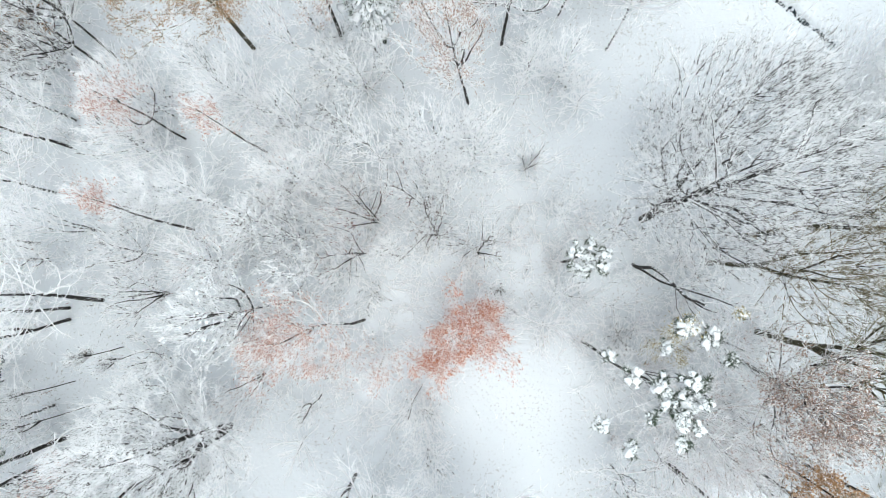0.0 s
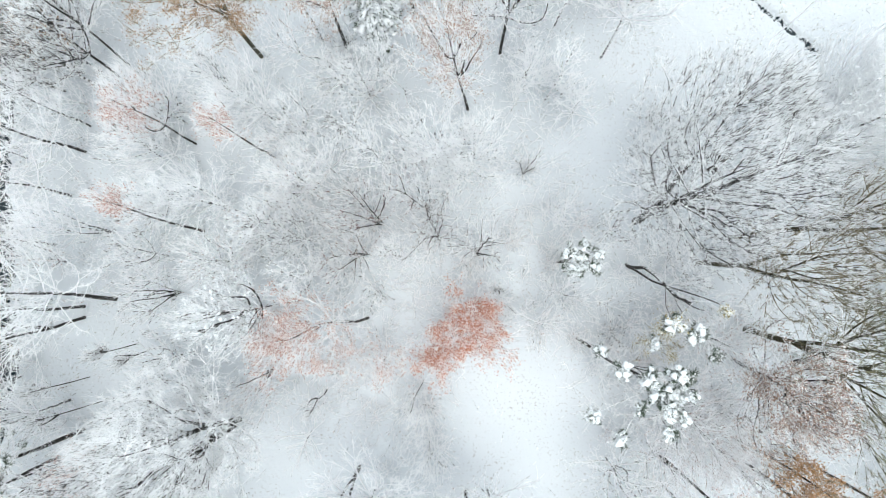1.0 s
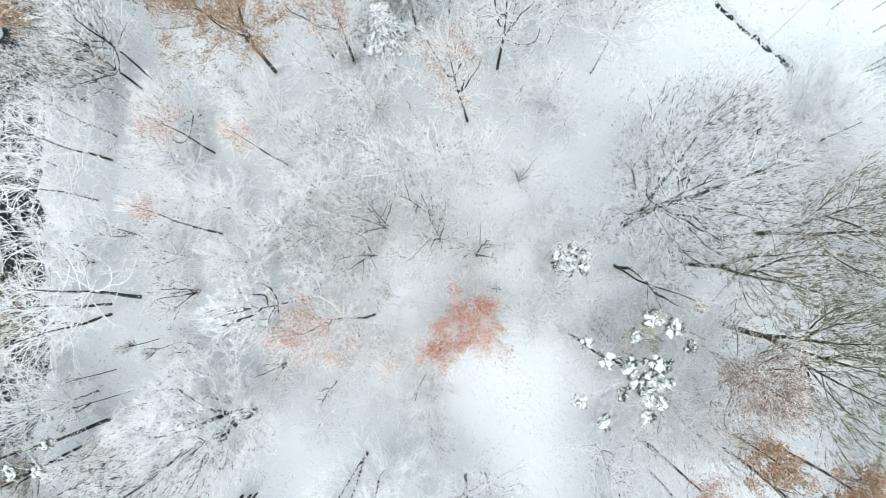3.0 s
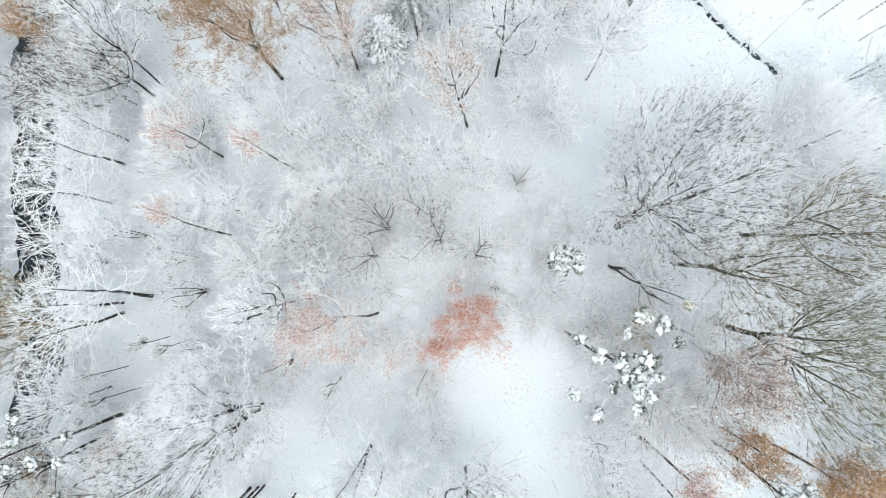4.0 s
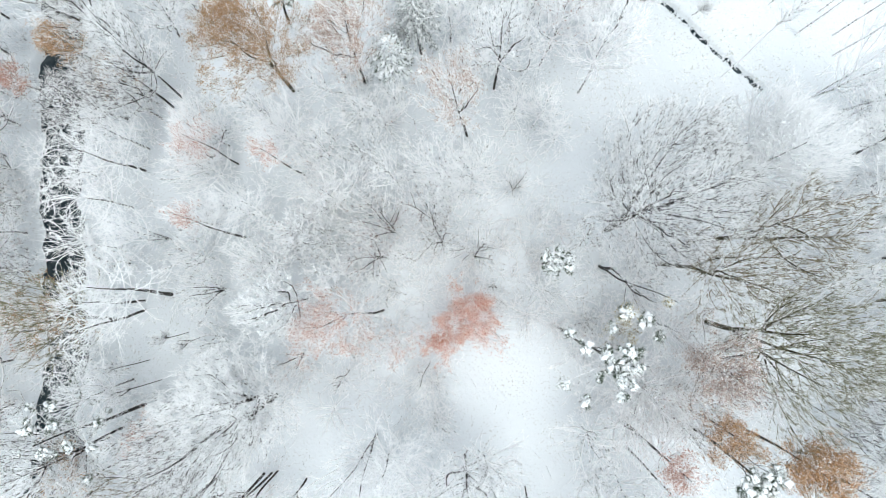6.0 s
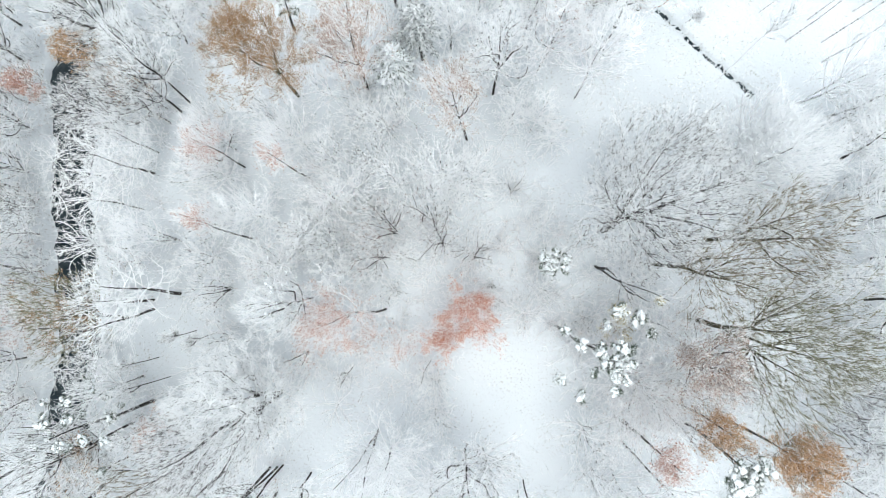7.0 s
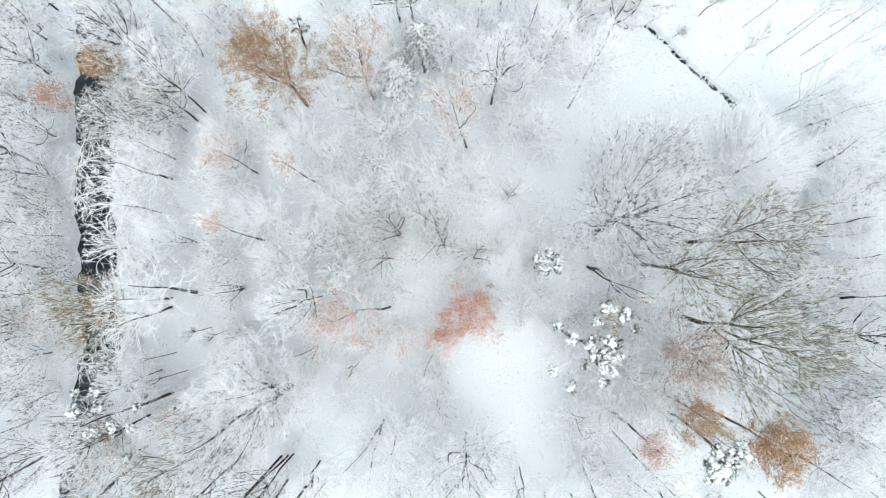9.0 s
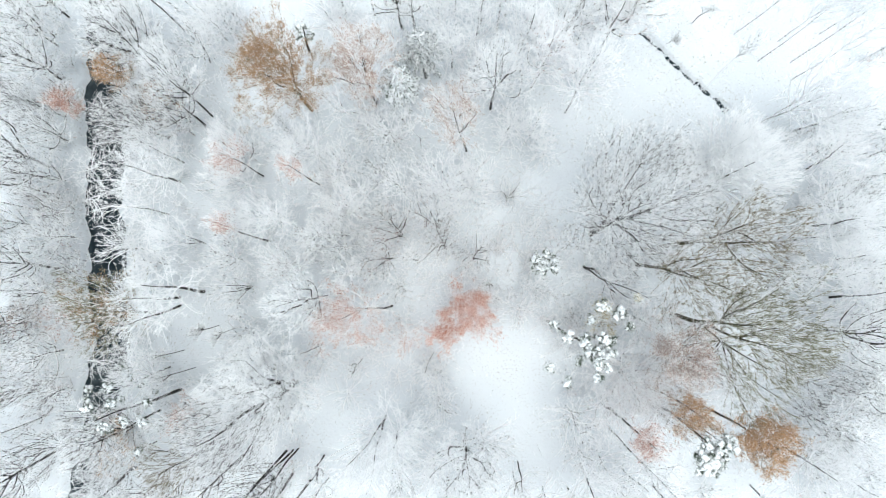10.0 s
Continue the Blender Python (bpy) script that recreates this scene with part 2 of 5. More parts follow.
def grow(rng, stems, pts, bf=0.45, sink=0.9):
    """Branches that join every point to the stems by short, rising ways. Returns ends, starts' indices (below zero: a stem) and load."""
    base = np.concatenate([p for p, _ in stems])
    cost = np.concatenate([np.linspace(c[0], c[1], len(p)) for p, c in stems])
    n = len(pts)
    gap = np.linalg.norm(pts[:, None] - base[None], axis=2) + bf * cost[None] + sink * np.maximum(0, base[None, :, 2] - pts[:, None, 2] + 0.25)
    parent = -1 - gap.argmin(1)
    best = gap.min(1)
    trail, order, open_set = np.zeros(n), [], np.ones(n, bool)
    for _ in range(n):
        j = int(np.where(open_set, best, 1e9).argmin())
        open_set[j] = False
        order.append(j)
        o = parent[j]
        trail[j] = np.linalg.norm(pts[j] - (pts[o] if o >= 0 else base[-1 - o])) + (trail[o] if o >= 0 else cost[-1 - o])
        way = pts - pts[j]
        c = np.sqrt((way * way).sum(1)) + bf * trail[j] - sink * np.minimum(0, way[:, 2] - 0.1)
        hit = open_set & (c < best)
        best[hit], parent[hit] = c[hit], j
    load, heir = np.ones(n), np.full(n, -1)
    for j in reversed(order):
        o = parent[j]
        if o >= 0:
            load[o] += load[j]
            if heir[o] < 0 or load[j] > load[heir[o]]:
                heir[o] = j
    for _ in range(3):
        before = np.where((parent >= 0)[:, None], pts[np.maximum(parent, 0)], base[np.clip(-1 - parent, 0, len(base) - 1)])
        eased = 0.4 * pts + 0.3 * before + 0.3 * pts[np.maximum(heir, 0)]
        pts = np.where((heir >= 0)[:, None], eased, pts)
    starts = np.array([pts[o] if o >= 0 else base[-1 - o] for o in parent])
    return pts, starts, parent, load


def twiggery(rng, stems, pts, thin, bf=0.45, shoots=4, subs=1, reach=0.5, up=0.3, spread=0.45, power=0.37, limb_at=0.034, limb_most=10):
    """A whole crown: (limb paths and radii), mesh blocks of the finer branches, and twig ends."""
    pts, starts, parent, load = grow(rng, stems, pts, bf)
    rad = thin * load ** power
    kids = {}
    for j, o in enumerate(parent):
        kids.setdefault(int(o), []).append(j)
    limbs, used = [], np.zeros(len(pts), bool)
    for j in sorted(range(len(pts)), key=lambda q: -load[q]):
        if used[j] or rad[j] < limb_at or len(limbs) >= limb_most:
            continue
        chain = [j]
        while True:
            nxt = [q for q in kids.get(chain[-1], []) if not used[q]]
            if not nxt:
                break
            q = max(nxt, key=lambda z: load[z])
            if rad[q] < limb_at * 0.6:
                break
            chain.append(q)
        used[chain] = True
        limbs.append((np.concatenate([starts[j][None], pts[chain]]), np.concatenate([[rad[j] * 1.1], rad[chain]])))
    rest = ~used
    thick_in = np.where(parent >= 0, np.minimum(rad * 1.25, rad[np.maximum(parent, 0)]), rad * 1.2)
    blocks = [prisms(starts[rest], pts[rest], thick_in[rest], rad[rest])] if rest.any() else []
    tips = load <= 4
    d = unit(pts[tips] - starts[tips])
    size = np.full(tips.sum(), reach) * rng.uniform(0.6, 1.3, tips.sum())
    s0 = pts[tips] - d * 0.35 * np.linalg.norm(pts[tips] - starts[tips], axis=1)[:, None]
    s3, d3, l3 = side_shoots(rng, s0, d, size, shoots, 1.1, spread, up, 0.0)
    blocks.append(spikes(s3, d3, l3, np.full(len(s3), thin * 0.95)))
    ends = [pts[tips], s3 + d3 * l3[:, None] * 0.9, s3 + d3 * l3[:, None] * 0.5]
    if subs:
        s4, d4, l4 = side_shoots(rng, s3, d3, l3, subs, 0.75, spread, up, 0.2)
        blocks.append(spikes(s4, d4, l4, np.full(len(s4), thin * 0.85)))
        ends.append(s4 + d4 * l4[:, None] * 0.8)
    return limbs, blocks, np.concatenate(ends)


THIN = {"dark": 0.019, "white": 0.0205, "frost": 0.0225, "grey": 0.0185, "brown": 0.017, "olive": 0.017, "pink": 0.0205, "rust": 0.0205}


def tree_root(kind, x, y):
    ob = new(kind, None)
    ob.location = (x, y, float(ground_height(np.array(x), np.array(y))))
    return ob


def broad_tree(x, y, height, dx, dy, r, twigs="grey", leaves="", stems=1, fork=0.25, crown=0.45, trunk=0.0, dens=1.0, thick=1.0,
               leaf_count=2600, leaf_size=0.06, bark=None, wobble=0.12, snow=0, open_stems=0.33, patchy=0.15, core=0.8, crook=False, fan=False, name="", label=""):
    """A broad-leaved tree: base x, y; its top lies dx, dy off the base; crown of radius r."""
    rng = fresh()
    skin, words = LOOKS[twigs]
    root = tree_root(name or ("leafy_tree" if leaves else "bare_tree"), x, y)
    trunk_r = trunk * 0.75 or 0.0095 * height
    top = np.array([dx, dy, height * 0.96])
    bark = bark or (M_BARK if height > 13.2 else M_BARK_MID)
    wobble = wobble * 0.7
    sticks = []
    if stems == 1:
        path = path_between(rng, (0, 0, -0.4), top, 10, wobble)
        part("trunk", [tube(path, np.linspace(trunk_r, 0.03, 10), 8)], bark, root, smooth=True)
        sticks.append((path, trunk_r))
    else:
        low = path_between(rng, (0, 0, -0.4), top * np.array([fork, fork, fork]), 5, wobble * 0.5)
        part("trunk", [tube(low, np.linspace(trunk_r, trunk_r * 0.85, 5), 8)], bark, root, smooth=True)
        turn = rng.uniform(0, 6.28)
        for i in range(stems):
            a = turn + 6.28 * i / stems + rng.uniform(-0.3, 0.3)
            end = top + np.array([math.cos(a) * r * open_stems, math.sin(a) * r * open_stems, -height * rng.uniform(0, 0.12)])
            path = path_between(rng, low[-1] - [0, 0, 0.1], end, 8, wobble * 1.6)
            thick_r = trunk_r * rng.uniform(0.6, 0.85)
            part("limb", [tube(path, np.linspace(thick_r, 0.02, 8), 7)], bark, root, smooth=True)
            sticks.append((path, thick_r))
    lift = {"brown": 0.5, "olive": 0.5, "grey": 0.55, "dark": 0.6}.get(twigs, 0.3) - (0.1 if fan else 0.0)
    dens = dens ** 0.5
    axis = np.stack([np.array([0, 0, -0.4]) + (top - [0, 0, -0.4]) * k for k in np.linspace(0, 1, 6)]) if stems > 1 else sticks[0][0]
    count = int(np.clip((16 if crook else 15 if height < 12.5 else 25) * r * r * dens, 60, 2300))
    pts = crown_points(rng, axis, r, crown, count, 0.12 if fan else 0.3 if leaves else 0.2)
    begin, trees = (crown * 0.92 if stems == 1 else max(0.2, (crown - fork) / (1 - fork) * 0.9)), []
    for path, _ in sticks:
        fine = np.array([along(path, f)[0] for f in np.linspace(begin, 1.0, 26)])
        whole = np.linalg.norm(path[-1] - path[0]) * (1 - begin)
        trees.append((fine, (0.0, whole)))
    thin = THIN[twigs] * (0.6 + 0.4 * thick) * (0.82 if crook else 1.0)
    most = 7 if height < 12.5 else 9 if r < 4 else 14 if r < 5 else 30
    arms, blocks, ends = twiggery(rng, trees, pts, thin, 0.6 if fan else 0.45 if crook else 0.75, 4 if crook else 5 if height < 12.5 else 6, 1 if r < 4.5 else 2, 0.5 if crook else 0.75 if twigs in ("brown", "olive") else min(0.85, 0.6 + 0.06 * r), lift, 0.48 if crook else 0.36 if fan else 0.34, 0.36 if crook else 0.32 if twigs in ("brown", "olive") else 0.37, 0.03, most)
    for path, radii in arms:
        bare = twigs != "white" and not (leaves and height < 12.5) and radii[0] > (0.1 if fan and height < 19 else 0.06 if height > 12.5 else 0.045)
        part("limb", [tube(path, radii * (1.2 if bare else 1.0), 6)], bark if bare else LOOKS[twigs if twigs in ("white", "grey") else "frost"][0], root, smooth=True)
    part("crown", blocks, skin, root)
    if leaves:
        leaf_count = int(leaf_count * (1.0 if leaves == "rose" else 1.8))
        ph = rng.uniform(0, 6.28, 3)
        lush = np.sin(ends[:, 0] * 2.6 + ph[0] + ends[:, 1] * 1.1) + np.sin(ends[:, 1] * 2.3 + ph[1] - ends[:, 0] * 0.9) + np.sin(ends[:, 2] * 1.4 + ph[2]) + rng.normal(0, 0.7, len(ends))
        site = ends[lush > np.quantile(lush, patchy)]
        far = np.linalg.norm((site - np.median(ends, axis=0)) / np.array([r, r, r]), axis=1)
        odds = np.exp(-(far / core) ** 2)
        bunch = site[rng.choice(len(site), leaf_count // 12 + 1, p=odds / odds.sum())]
        pick = np.repeat(bunch, 12, 0)[:leaf_count]
        pick = pick + rng.normal(0, 0.2, pick.shape)
        part("leaves", [flakes(rng, pick, leaf_size * 1.25)], LEAVES[leaves][0], root, LEAVES[leaves][1])
    if twigs in ("white", "frost", "pink"):
        tufts = int(58 * r * min(1.0, dens + 0.3))
        part("snow_load", [flakes(rng, ends[rng.integers(0, len(ends), tufts)] + rng.normal(0, 0.05, (tufts, 3)), 0.085)], M_SNOW, root, "small tufts of snow caught in the twigs")["kind"] = "stuff"
    if snow:
        pick = ends[rng.integers(0, len(ends), snow)] + rng.normal(0, 0.05, (snow, 3))
        part("snow_load", lumps(rng, np.repeat(pick[: snow // 3], 3, 0)[:snow] + rng.normal(0, 0.16, (len(np.repeat(pick[: snow // 3], 3, 0)[:snow]), 3)), rng.uniform(0.05, 0.15, snow), 0.7, 1), M_SNOW, root, "small pillows of fresh snow", True)["kind"] = "stuff"
    words = label or ("tree holding " + LEAVES[leaves][1] + " and some snow" if leaves else "bare tree " + words)
    return tagged(root, words, "tree", "trees of the wood")


def fan_tree(x, y, height, dx, dy, r, twigs="pink", limbs=12, dens=1.0, label=""):
    """A low tree whose many slender stems fan out from the foot."""
    rng = fresh()
    skin, words = LOOKS[twigs]
    root = tree_root("bare_tree", x, y)
    turn, stems = rng.uniform(0, 6.28), []
    for i in range(max(5, limbs // 2)):
        turn += 2.4 + rng.uniform(-0.4, 0.4)
        k = r * 0.5 * math.sqrt((i + 0.6) / limbs * 2) * rng.uniform(0.85, 1.1)
        out = np.array([math.cos(turn) * k, math.sin(turn) * k, 0.0])
        s = np.linspace(0, 1, 8)[:, None]
        tall = height * rng.uniform(0.6, 0.85)
        path = s * np.array([dx, dy, 0.0]) * 0.8 + out * s ** 1.15 + np.array([[0, 0, 1.0]]) * (tall * s - 0.2 * (1 - s)) + rng.normal(0, 0.06, (8, 3)) * s
        path = path + np.array([[-out[1], out[0], 0.0]]) * 0.15 * np.sin(3.5 * s + rng.uniform(0, 6.28)) * s
        part("stem", [tube(path, np.linspace(0.085, 0.022, 8), 6)], M_BARK_BARE if i % 3 else M_BARK_MID, root, smooth=True)
        stems.append((np.array([along(path, f)[0] for f in np.linspace(0.15, 1, 14)]), (0.0, tall * 0.85)))
    axis = np.array([[0, 0, 0.2], [dx * 0.45, dy * 0.45, height * 0.5], [dx * 0.9, dy * 0.9, height]])
    pts = crown_points(rng, axis, r * 0.92, 0.3, int(np.clip(13 * r * r * dens ** 0.5, 60, 500)), 0.2, 0.55, 0.6)
    arms, blocks, ends = twiggery(rng, stems, pts, THIN[twigs] * 0.9, 0.9, 4, 1, 0.65, 0.35, 0.26, 0.37, 0.028, 7)
    for path, radii in arms:
        part("limb", [tube(path, radii, 5)], M_BARK_BARE if twigs in ("rust", "dark") else M_BARK_MID, root, smooth=True)
    part("crown", blocks, skin, root)
    tufts = int(46 * r)
    part("snow_load", [flakes(rng, ends[rng.integers(0, len(ends), tufts)], 0.075)], M_SNOW, root, "small tufts of snow caught in the twigs")["kind"] = "stuff"
    return tagged(root, label or "low many-stemmed tree " + words, "tree", "trees of the wood")


def pole_tree(x, y, height, dx, dy, r=1.2, twigs="frost", trunk=0.0, wobble=0.1, crown=0.55, bark=None, label=""):
    """A slender young tree with a thin crown."""
    return broad_tree(x, y, height, dx, dy, r, twigs, crown=crown, trunk=trunk or 0.007 * height + 0.02, dens=0.75,
                      wobble=wobble, bark=bark or M_BARK_MID, name="young_tree", label=label or "slender young tree with a snow-streaked dark stem")


def sapling(x, y, height, dx, dy):
    """A thin leafless stem in the open snow."""
    rng = fresh()
    path = path_between(rng, (0, 0, -0.1), (dx, dy, height), 6, 0.012)
    s, d, size = [], [], []
    for k in range(7):
        p, t = along(path, rng.uniform(0.4, 1.0))
        s.append(p), d.append(unit(t + rng.normal(0, 0.5, 3))), size.append(rng.uniform(0.2, 0.5))
    blocks = [tube(path, np.linspace(0.022, 0.009, 6), 5), spikes(np.array(s), np.array(d), np.array(size), np.full(7, 0.01))]
    ob = new("sapling", mesh_of("sapling", blocks, M_BARK_MID, True))
    ob.location = (x, y, float(ground_height(np.array(x), np.array(y))))
    return tagged(ob, "thin dark leafless sapling standing in open snow", "sapling", "saplings in the clearings")


def pine_tree(x, y, height, dx, dy, r, clumps=10, size=0.8, trunk=0.0, bare=0.55, wobble=0.3, yellow=0, tufts=()):
    """A pine: crooked limbs that end in needle clumps under pillows of snow."""
    rng = fresh()
    root = tree_root("pine_tree", x, y)
    trunk_r = trunk or 0.011 * height
    path = path_between(rng, (0, 0, -0.4), (dx, dy, height * 0.93), 10, wobble)
    part("trunk", [tube(path, np.linspace(trunk_r, 0.05, 10), 8)], M_BARK, root, smooth=True)
    turn = rng.uniform(0, 6.28)
    clumps = len(tufts) or clumps
    for i in range(clumps):
        g = i / max(1, clumps - 1)
        p, _ = along(path, bare + (1 - bare) * g)
        turn += 2.4 + rng.uniform(-0.4, 0.4)
        reach = r * (1.05 - 0.6 * g ** 2) * rng.uniform(0.1, 1.0) ** 0.6
        end = p + np.array([math.cos(turn) * reach, math.sin(turn) * reach, reach * rng.uniform(0.15, 0.5)])
        k = size * rng.uniform(0.6, 1.15)
        if tufts:
            end = np.array([tufts[i][0], tufts[i][1], height * rng.uniform(0.88, 1.0)])
            k = tufts[i][2]
        arm = path_between(rng, p, end, 5, 0.12)
        limb = part("limb", [tube(arm, np.linspace(0.032, 0.015, 5), 5)], M_BARK, root, smooth=True)
        ring = rng.uniform(0, 6.28) + np.arange(9) * 2.4 + rng.uniform(-0.4, 0.4, 9)
        out = np.linspace(0, 1.2, 9) ** 0.7 * rng.uniform(0.55, 0.9, 9) * k
        heads = end + np.stack([np.cos(ring) * out, np.sin(ring) * out, rng.normal(0, 0.1 * k, 9) - 0.12 * out], 1)
        count = 80
        d = unit(rng.normal(0, 1, (9 * count, 3)) + [[0, 0, 0.1]])
        blocks = [spikes(np.repeat(heads, count, 0) + rng.normal(0, 0.12 * k, (9 * count, 3)), d, rng.uniform(0.25, 0.75, 9 * count) * k, np.full(9 * count, 0.022))]
        blocks.append(spikes(np.repeat(end[None], 9, 0), unit(heads - end + [[0, 0, 1e-4]]), np.linalg.norm(heads - end, axis=1), np.full(9, 0.02)))
        part("needle_clump", blocks, M_NEEDLE, limb, "dark green needles")
        pads = np.concatenate([heads, heads[:7] + rng.normal(0, 0.26 * k, (7, 3))]) + np.array([[0, 0, 0.2 * k]])
        part("snow_load", lumps(rng, pads, (0.1 + 0.36 * rng.uniform(0, 1, 16) ** 1.5) * k, 0.5, 2), M_SNOW, limb, "thick pillow of fresh snow", True)["kind"] = "stuff"
        if yellow and i % 3 == 0:
            part("leaves", [flakes(rng, end + rng.normal(0, 0.6 * k, (160, 3)), 0.09)], LEAVES["yellow"][0], limb, "yellowed needles and leaves")
    return tagged(root, "pine with dark green needle clumps under thick snow pillows", "tree", "trees of the wood")


def spruce_tree(x, y, height, dx, dy, r, needles=None, load=1.0, low=0.3):
    """A spruce: whorls of drooping boughs, each with a pad of snow."""
    rng = fresh()
    root = tree_root("spruce_tree", x, y)
    path = path_between(rng, (0, 0, -0.3), (dx, dy, height), 9, 0.05)
    part("trunk", [tube(path, np.linspace(0.012 * height, 0.02, 9), 8)], M_BARK, root, smooth=True)
    for tier in range(14):
        g = tier / 13
        p, _ = along(path, low + (0.98 - low) * g)
        reach = r * (1 - g) ** 0.75 + 0.25
        turn, count = rng.uniform(0, 6.28), 9 if g < 0.75 else 6
        for i in range(count):
            a = turn + 6.28 * i / count + rng.uniform(-0.2, 0.2)
            way = unit(np.array([[math.cos(a), math.sin(a), rng.uniform(-0.45, -0.15) + 0.75 * g]]))
            k = np.array([reach * rng.uniform(0.8, 1.1)])
            stem, mid, tip, _ = bent(p[None], way, k, np.array([0.03]), -0.12, rng)
            s3, d3, l3 = side_shoots(rng, p[None], way, k, 22, 0.30, 0.5, -0.1, 0.15)
            s4, d4, l4 = side_shoots(rng, s3, d3, l3, 3, 0.6, 0.5, -0.15, 0.1)
            bough = part("bough", [stem, spikes(s3, d3, l3 + 0.08, np.full(len(s3), 0.03)), spikes(s4, d4, l4 + 0.05, np.full(len(s4), 0.024))], needles or M_NEEDLE, root)
            f = np.linspace(0.25, 0.98, 8)
            pads = p + way * k * f[:, None] + np.array([[0, 0, 0.05]]) - np.array([[0, 0, 0.1]]) * k * f[:, None] ** 2
            part("snow_load", lumps(rng, pads, (0.055 + 0.055 * k * (1.1 - np.abs(f - 0.6))) * load, 0.45, 1), M_SNOW, bough, "pad of snow", True)["kind"] = "stuff"
    return tagged(root, "spruce with drooping boughs thickly covered in snow", "tree", "trees of the wood")


def shrub_mesh(twigs, height, r, stems):
    rng = fresh()
    arms, turn = [], rng.uniform(0, 6.28)
    for i in range(stems):
        turn += 2.4 + rng.uniform(-0.4, 0.4)
        k = r * rng.uniform(0.2, 0.6)
        out = np.array([math.cos(turn), math.sin(turn), 0])
        s = np.linspace(0, 1, 6)[:, None]
        arms.append(out * k * s ** 1.2 + np.array([[0, 0, 1.0]]) * (height * rng.uniform(0.4, 0.7) * s - 0.15 * (1 - s)) + rng.normal(0, 0.05, (6, 3)) * s)
    axis = np.array([[0, 0, 0.0], [0, 0, height * 0.5], [0, 0, height]])
    pts = crown_points(rng, axis, r, 0.15, int(22 * r * r), 0.25, 0.6, 0.5)
    limbs, blocks, _ = twiggery(rng, [(np.array([along(p, f)[0] for f in np.linspace(0.1, 1, 8)]), (0.0, height * 0.6)) for p in arms], pts, THIN[twigs] * 0.95, 0.75, 4, 1, 0.5, 0.35, 0.35, 0.37, 0.03, 4)
    return mesh_of("shrub", [tube(p, np.linspace(0.03, 0.014, 6), 4) for p in arms] + [tube(p, q, 4) for p, q in limbs] + blocks, LOOKS[twigs][0])


# ---- the ground: one sheet of snow with a stream bed and a ditch ----
def stream_x(y):
    return np.interp(y, STREAM_Y, STREAM_X) + 0.25 * np.sin(y * 0.55) + 0.15 * np.sin(y * 1.37 + 1)


def ground_height(x, y):
    x, y = np.asarray(x, float), np.asarray(y, float)
    near = np.exp(-(x * x + y * y) / 9000.0)
    z = near * (0.10 * np.sin(x * 0.31 + 0.4) * np.sin(y * 0.27) + 0.05 * np.sin(x * 0.9 + y * 0.5) * np.sin(y * 0.8 - x * 0.3) + 0.025 * np.sin(x * 2.3 + 1) * np.sin(y * 2.1 + x * 0.4))
    edge = 0.16 * np.sin(y * 1.9) + 0.10 * np.sin(y * 4.3 + 1)
    far = np.abs(x - stream_x(y)) - STREAM_HALF + edge
    z = z - 1.15 * np.clip(0.5 - far / 0.9, 0, 1) ** 1.5 * (np.abs(y) < 300)
    t = ((x - DITCH_A[0]) * DITCH_D[0] + (y - DITCH_A[1]) * DITCH_D[1]) / DITCH_LEN
    off = np.abs((x - DITCH_A[0]) * DITCH_D[1] - (y - DITCH_A[1]) * DITCH_D[0] + 0.10 * np.sin(t * 9) + 0.05 * np.sin(t * 31))
    half = 0.24 + 0.06 * np.sin(t * 21) + 0.06 * np.sin(t * 57 + 2) + 0.18 * np.clip(t * 7 - 6, 0, 1) - 0.35 * (np.abs(np.sin(t * 9.0 + 0.6)) < 0.06)
    z = z - 0.55 * np.clip((half - off) / 0.22 + 0.5, 0, 1) * (t > 0) * (t < 1)
    return z




# ---- setting ----
STREAM_Y = [-300, -27.3, -18.4, -8.2, 5.5, 19.5, 33.6, 300]
STREAM_X = [-60, -45.0, -43.7, -42.6, -43.5, -44.0, -44.0, -52]
STREAM_HALF = 2.5
DITCH_A, DITCH_B = (21.15, 28.41), (31.28, 18.78)
DITCH_LEN = math.hypot(DITCH_B[0] - DITCH_A[0], DITCH_B[1] - DITCH_A[1])
DITCH_D = ((DITCH_B[0] - DITCH_A[0]) / DITCH_LEN, (DITCH_B[1] - DITCH_A[1]) / DITCH_LEN)


def steps(lo, hi, step):
    return np.arange(lo, hi, step)


def ground_sheet():
    xs = np.concatenate([[-2500, -900, -400, -200, -120, -90], steps(-75, -48, 1.0), steps(-48, -39, 0.25), steps(-39, 20, 0.9),
                         steps(20, 33, 0.22), steps(33, 75, 0.9), [76, 90, 120, 200, 400, 900, 2500]])
    ys = np.concatenate([[-2500, -900, -400, -200, -120, -80], steps(-55, 17.5, 0.8), steps(17.5, 29.5, 0.22), steps(29.5, 55, 0.6), [56, 80, 120, 200, 400, 900, 2500]])
    gx, gy = np.meshgrid(xs, ys, indexing="ij")
    v = np.stack([gx, gy, ground_height(gx, gy)], -1).reshape(-1, 3)
    i, j = np.meshgrid(np.arange(len(xs) - 1), np.arange(len(ys) - 1), indexing="ij")
    p = (i * len(ys) + j).ravel()
    q = p + len(ys)
    f = np.concatenate([np.stack([p, q, q + 1], 1), np.stack([p, q + 1, p + 1], 1)])
    return tagged(new("ground", mesh_of("ground", [(v, f)], M_GROUND, True)), "woodland floor under fresh uneven snow", "ground", kind="structure")


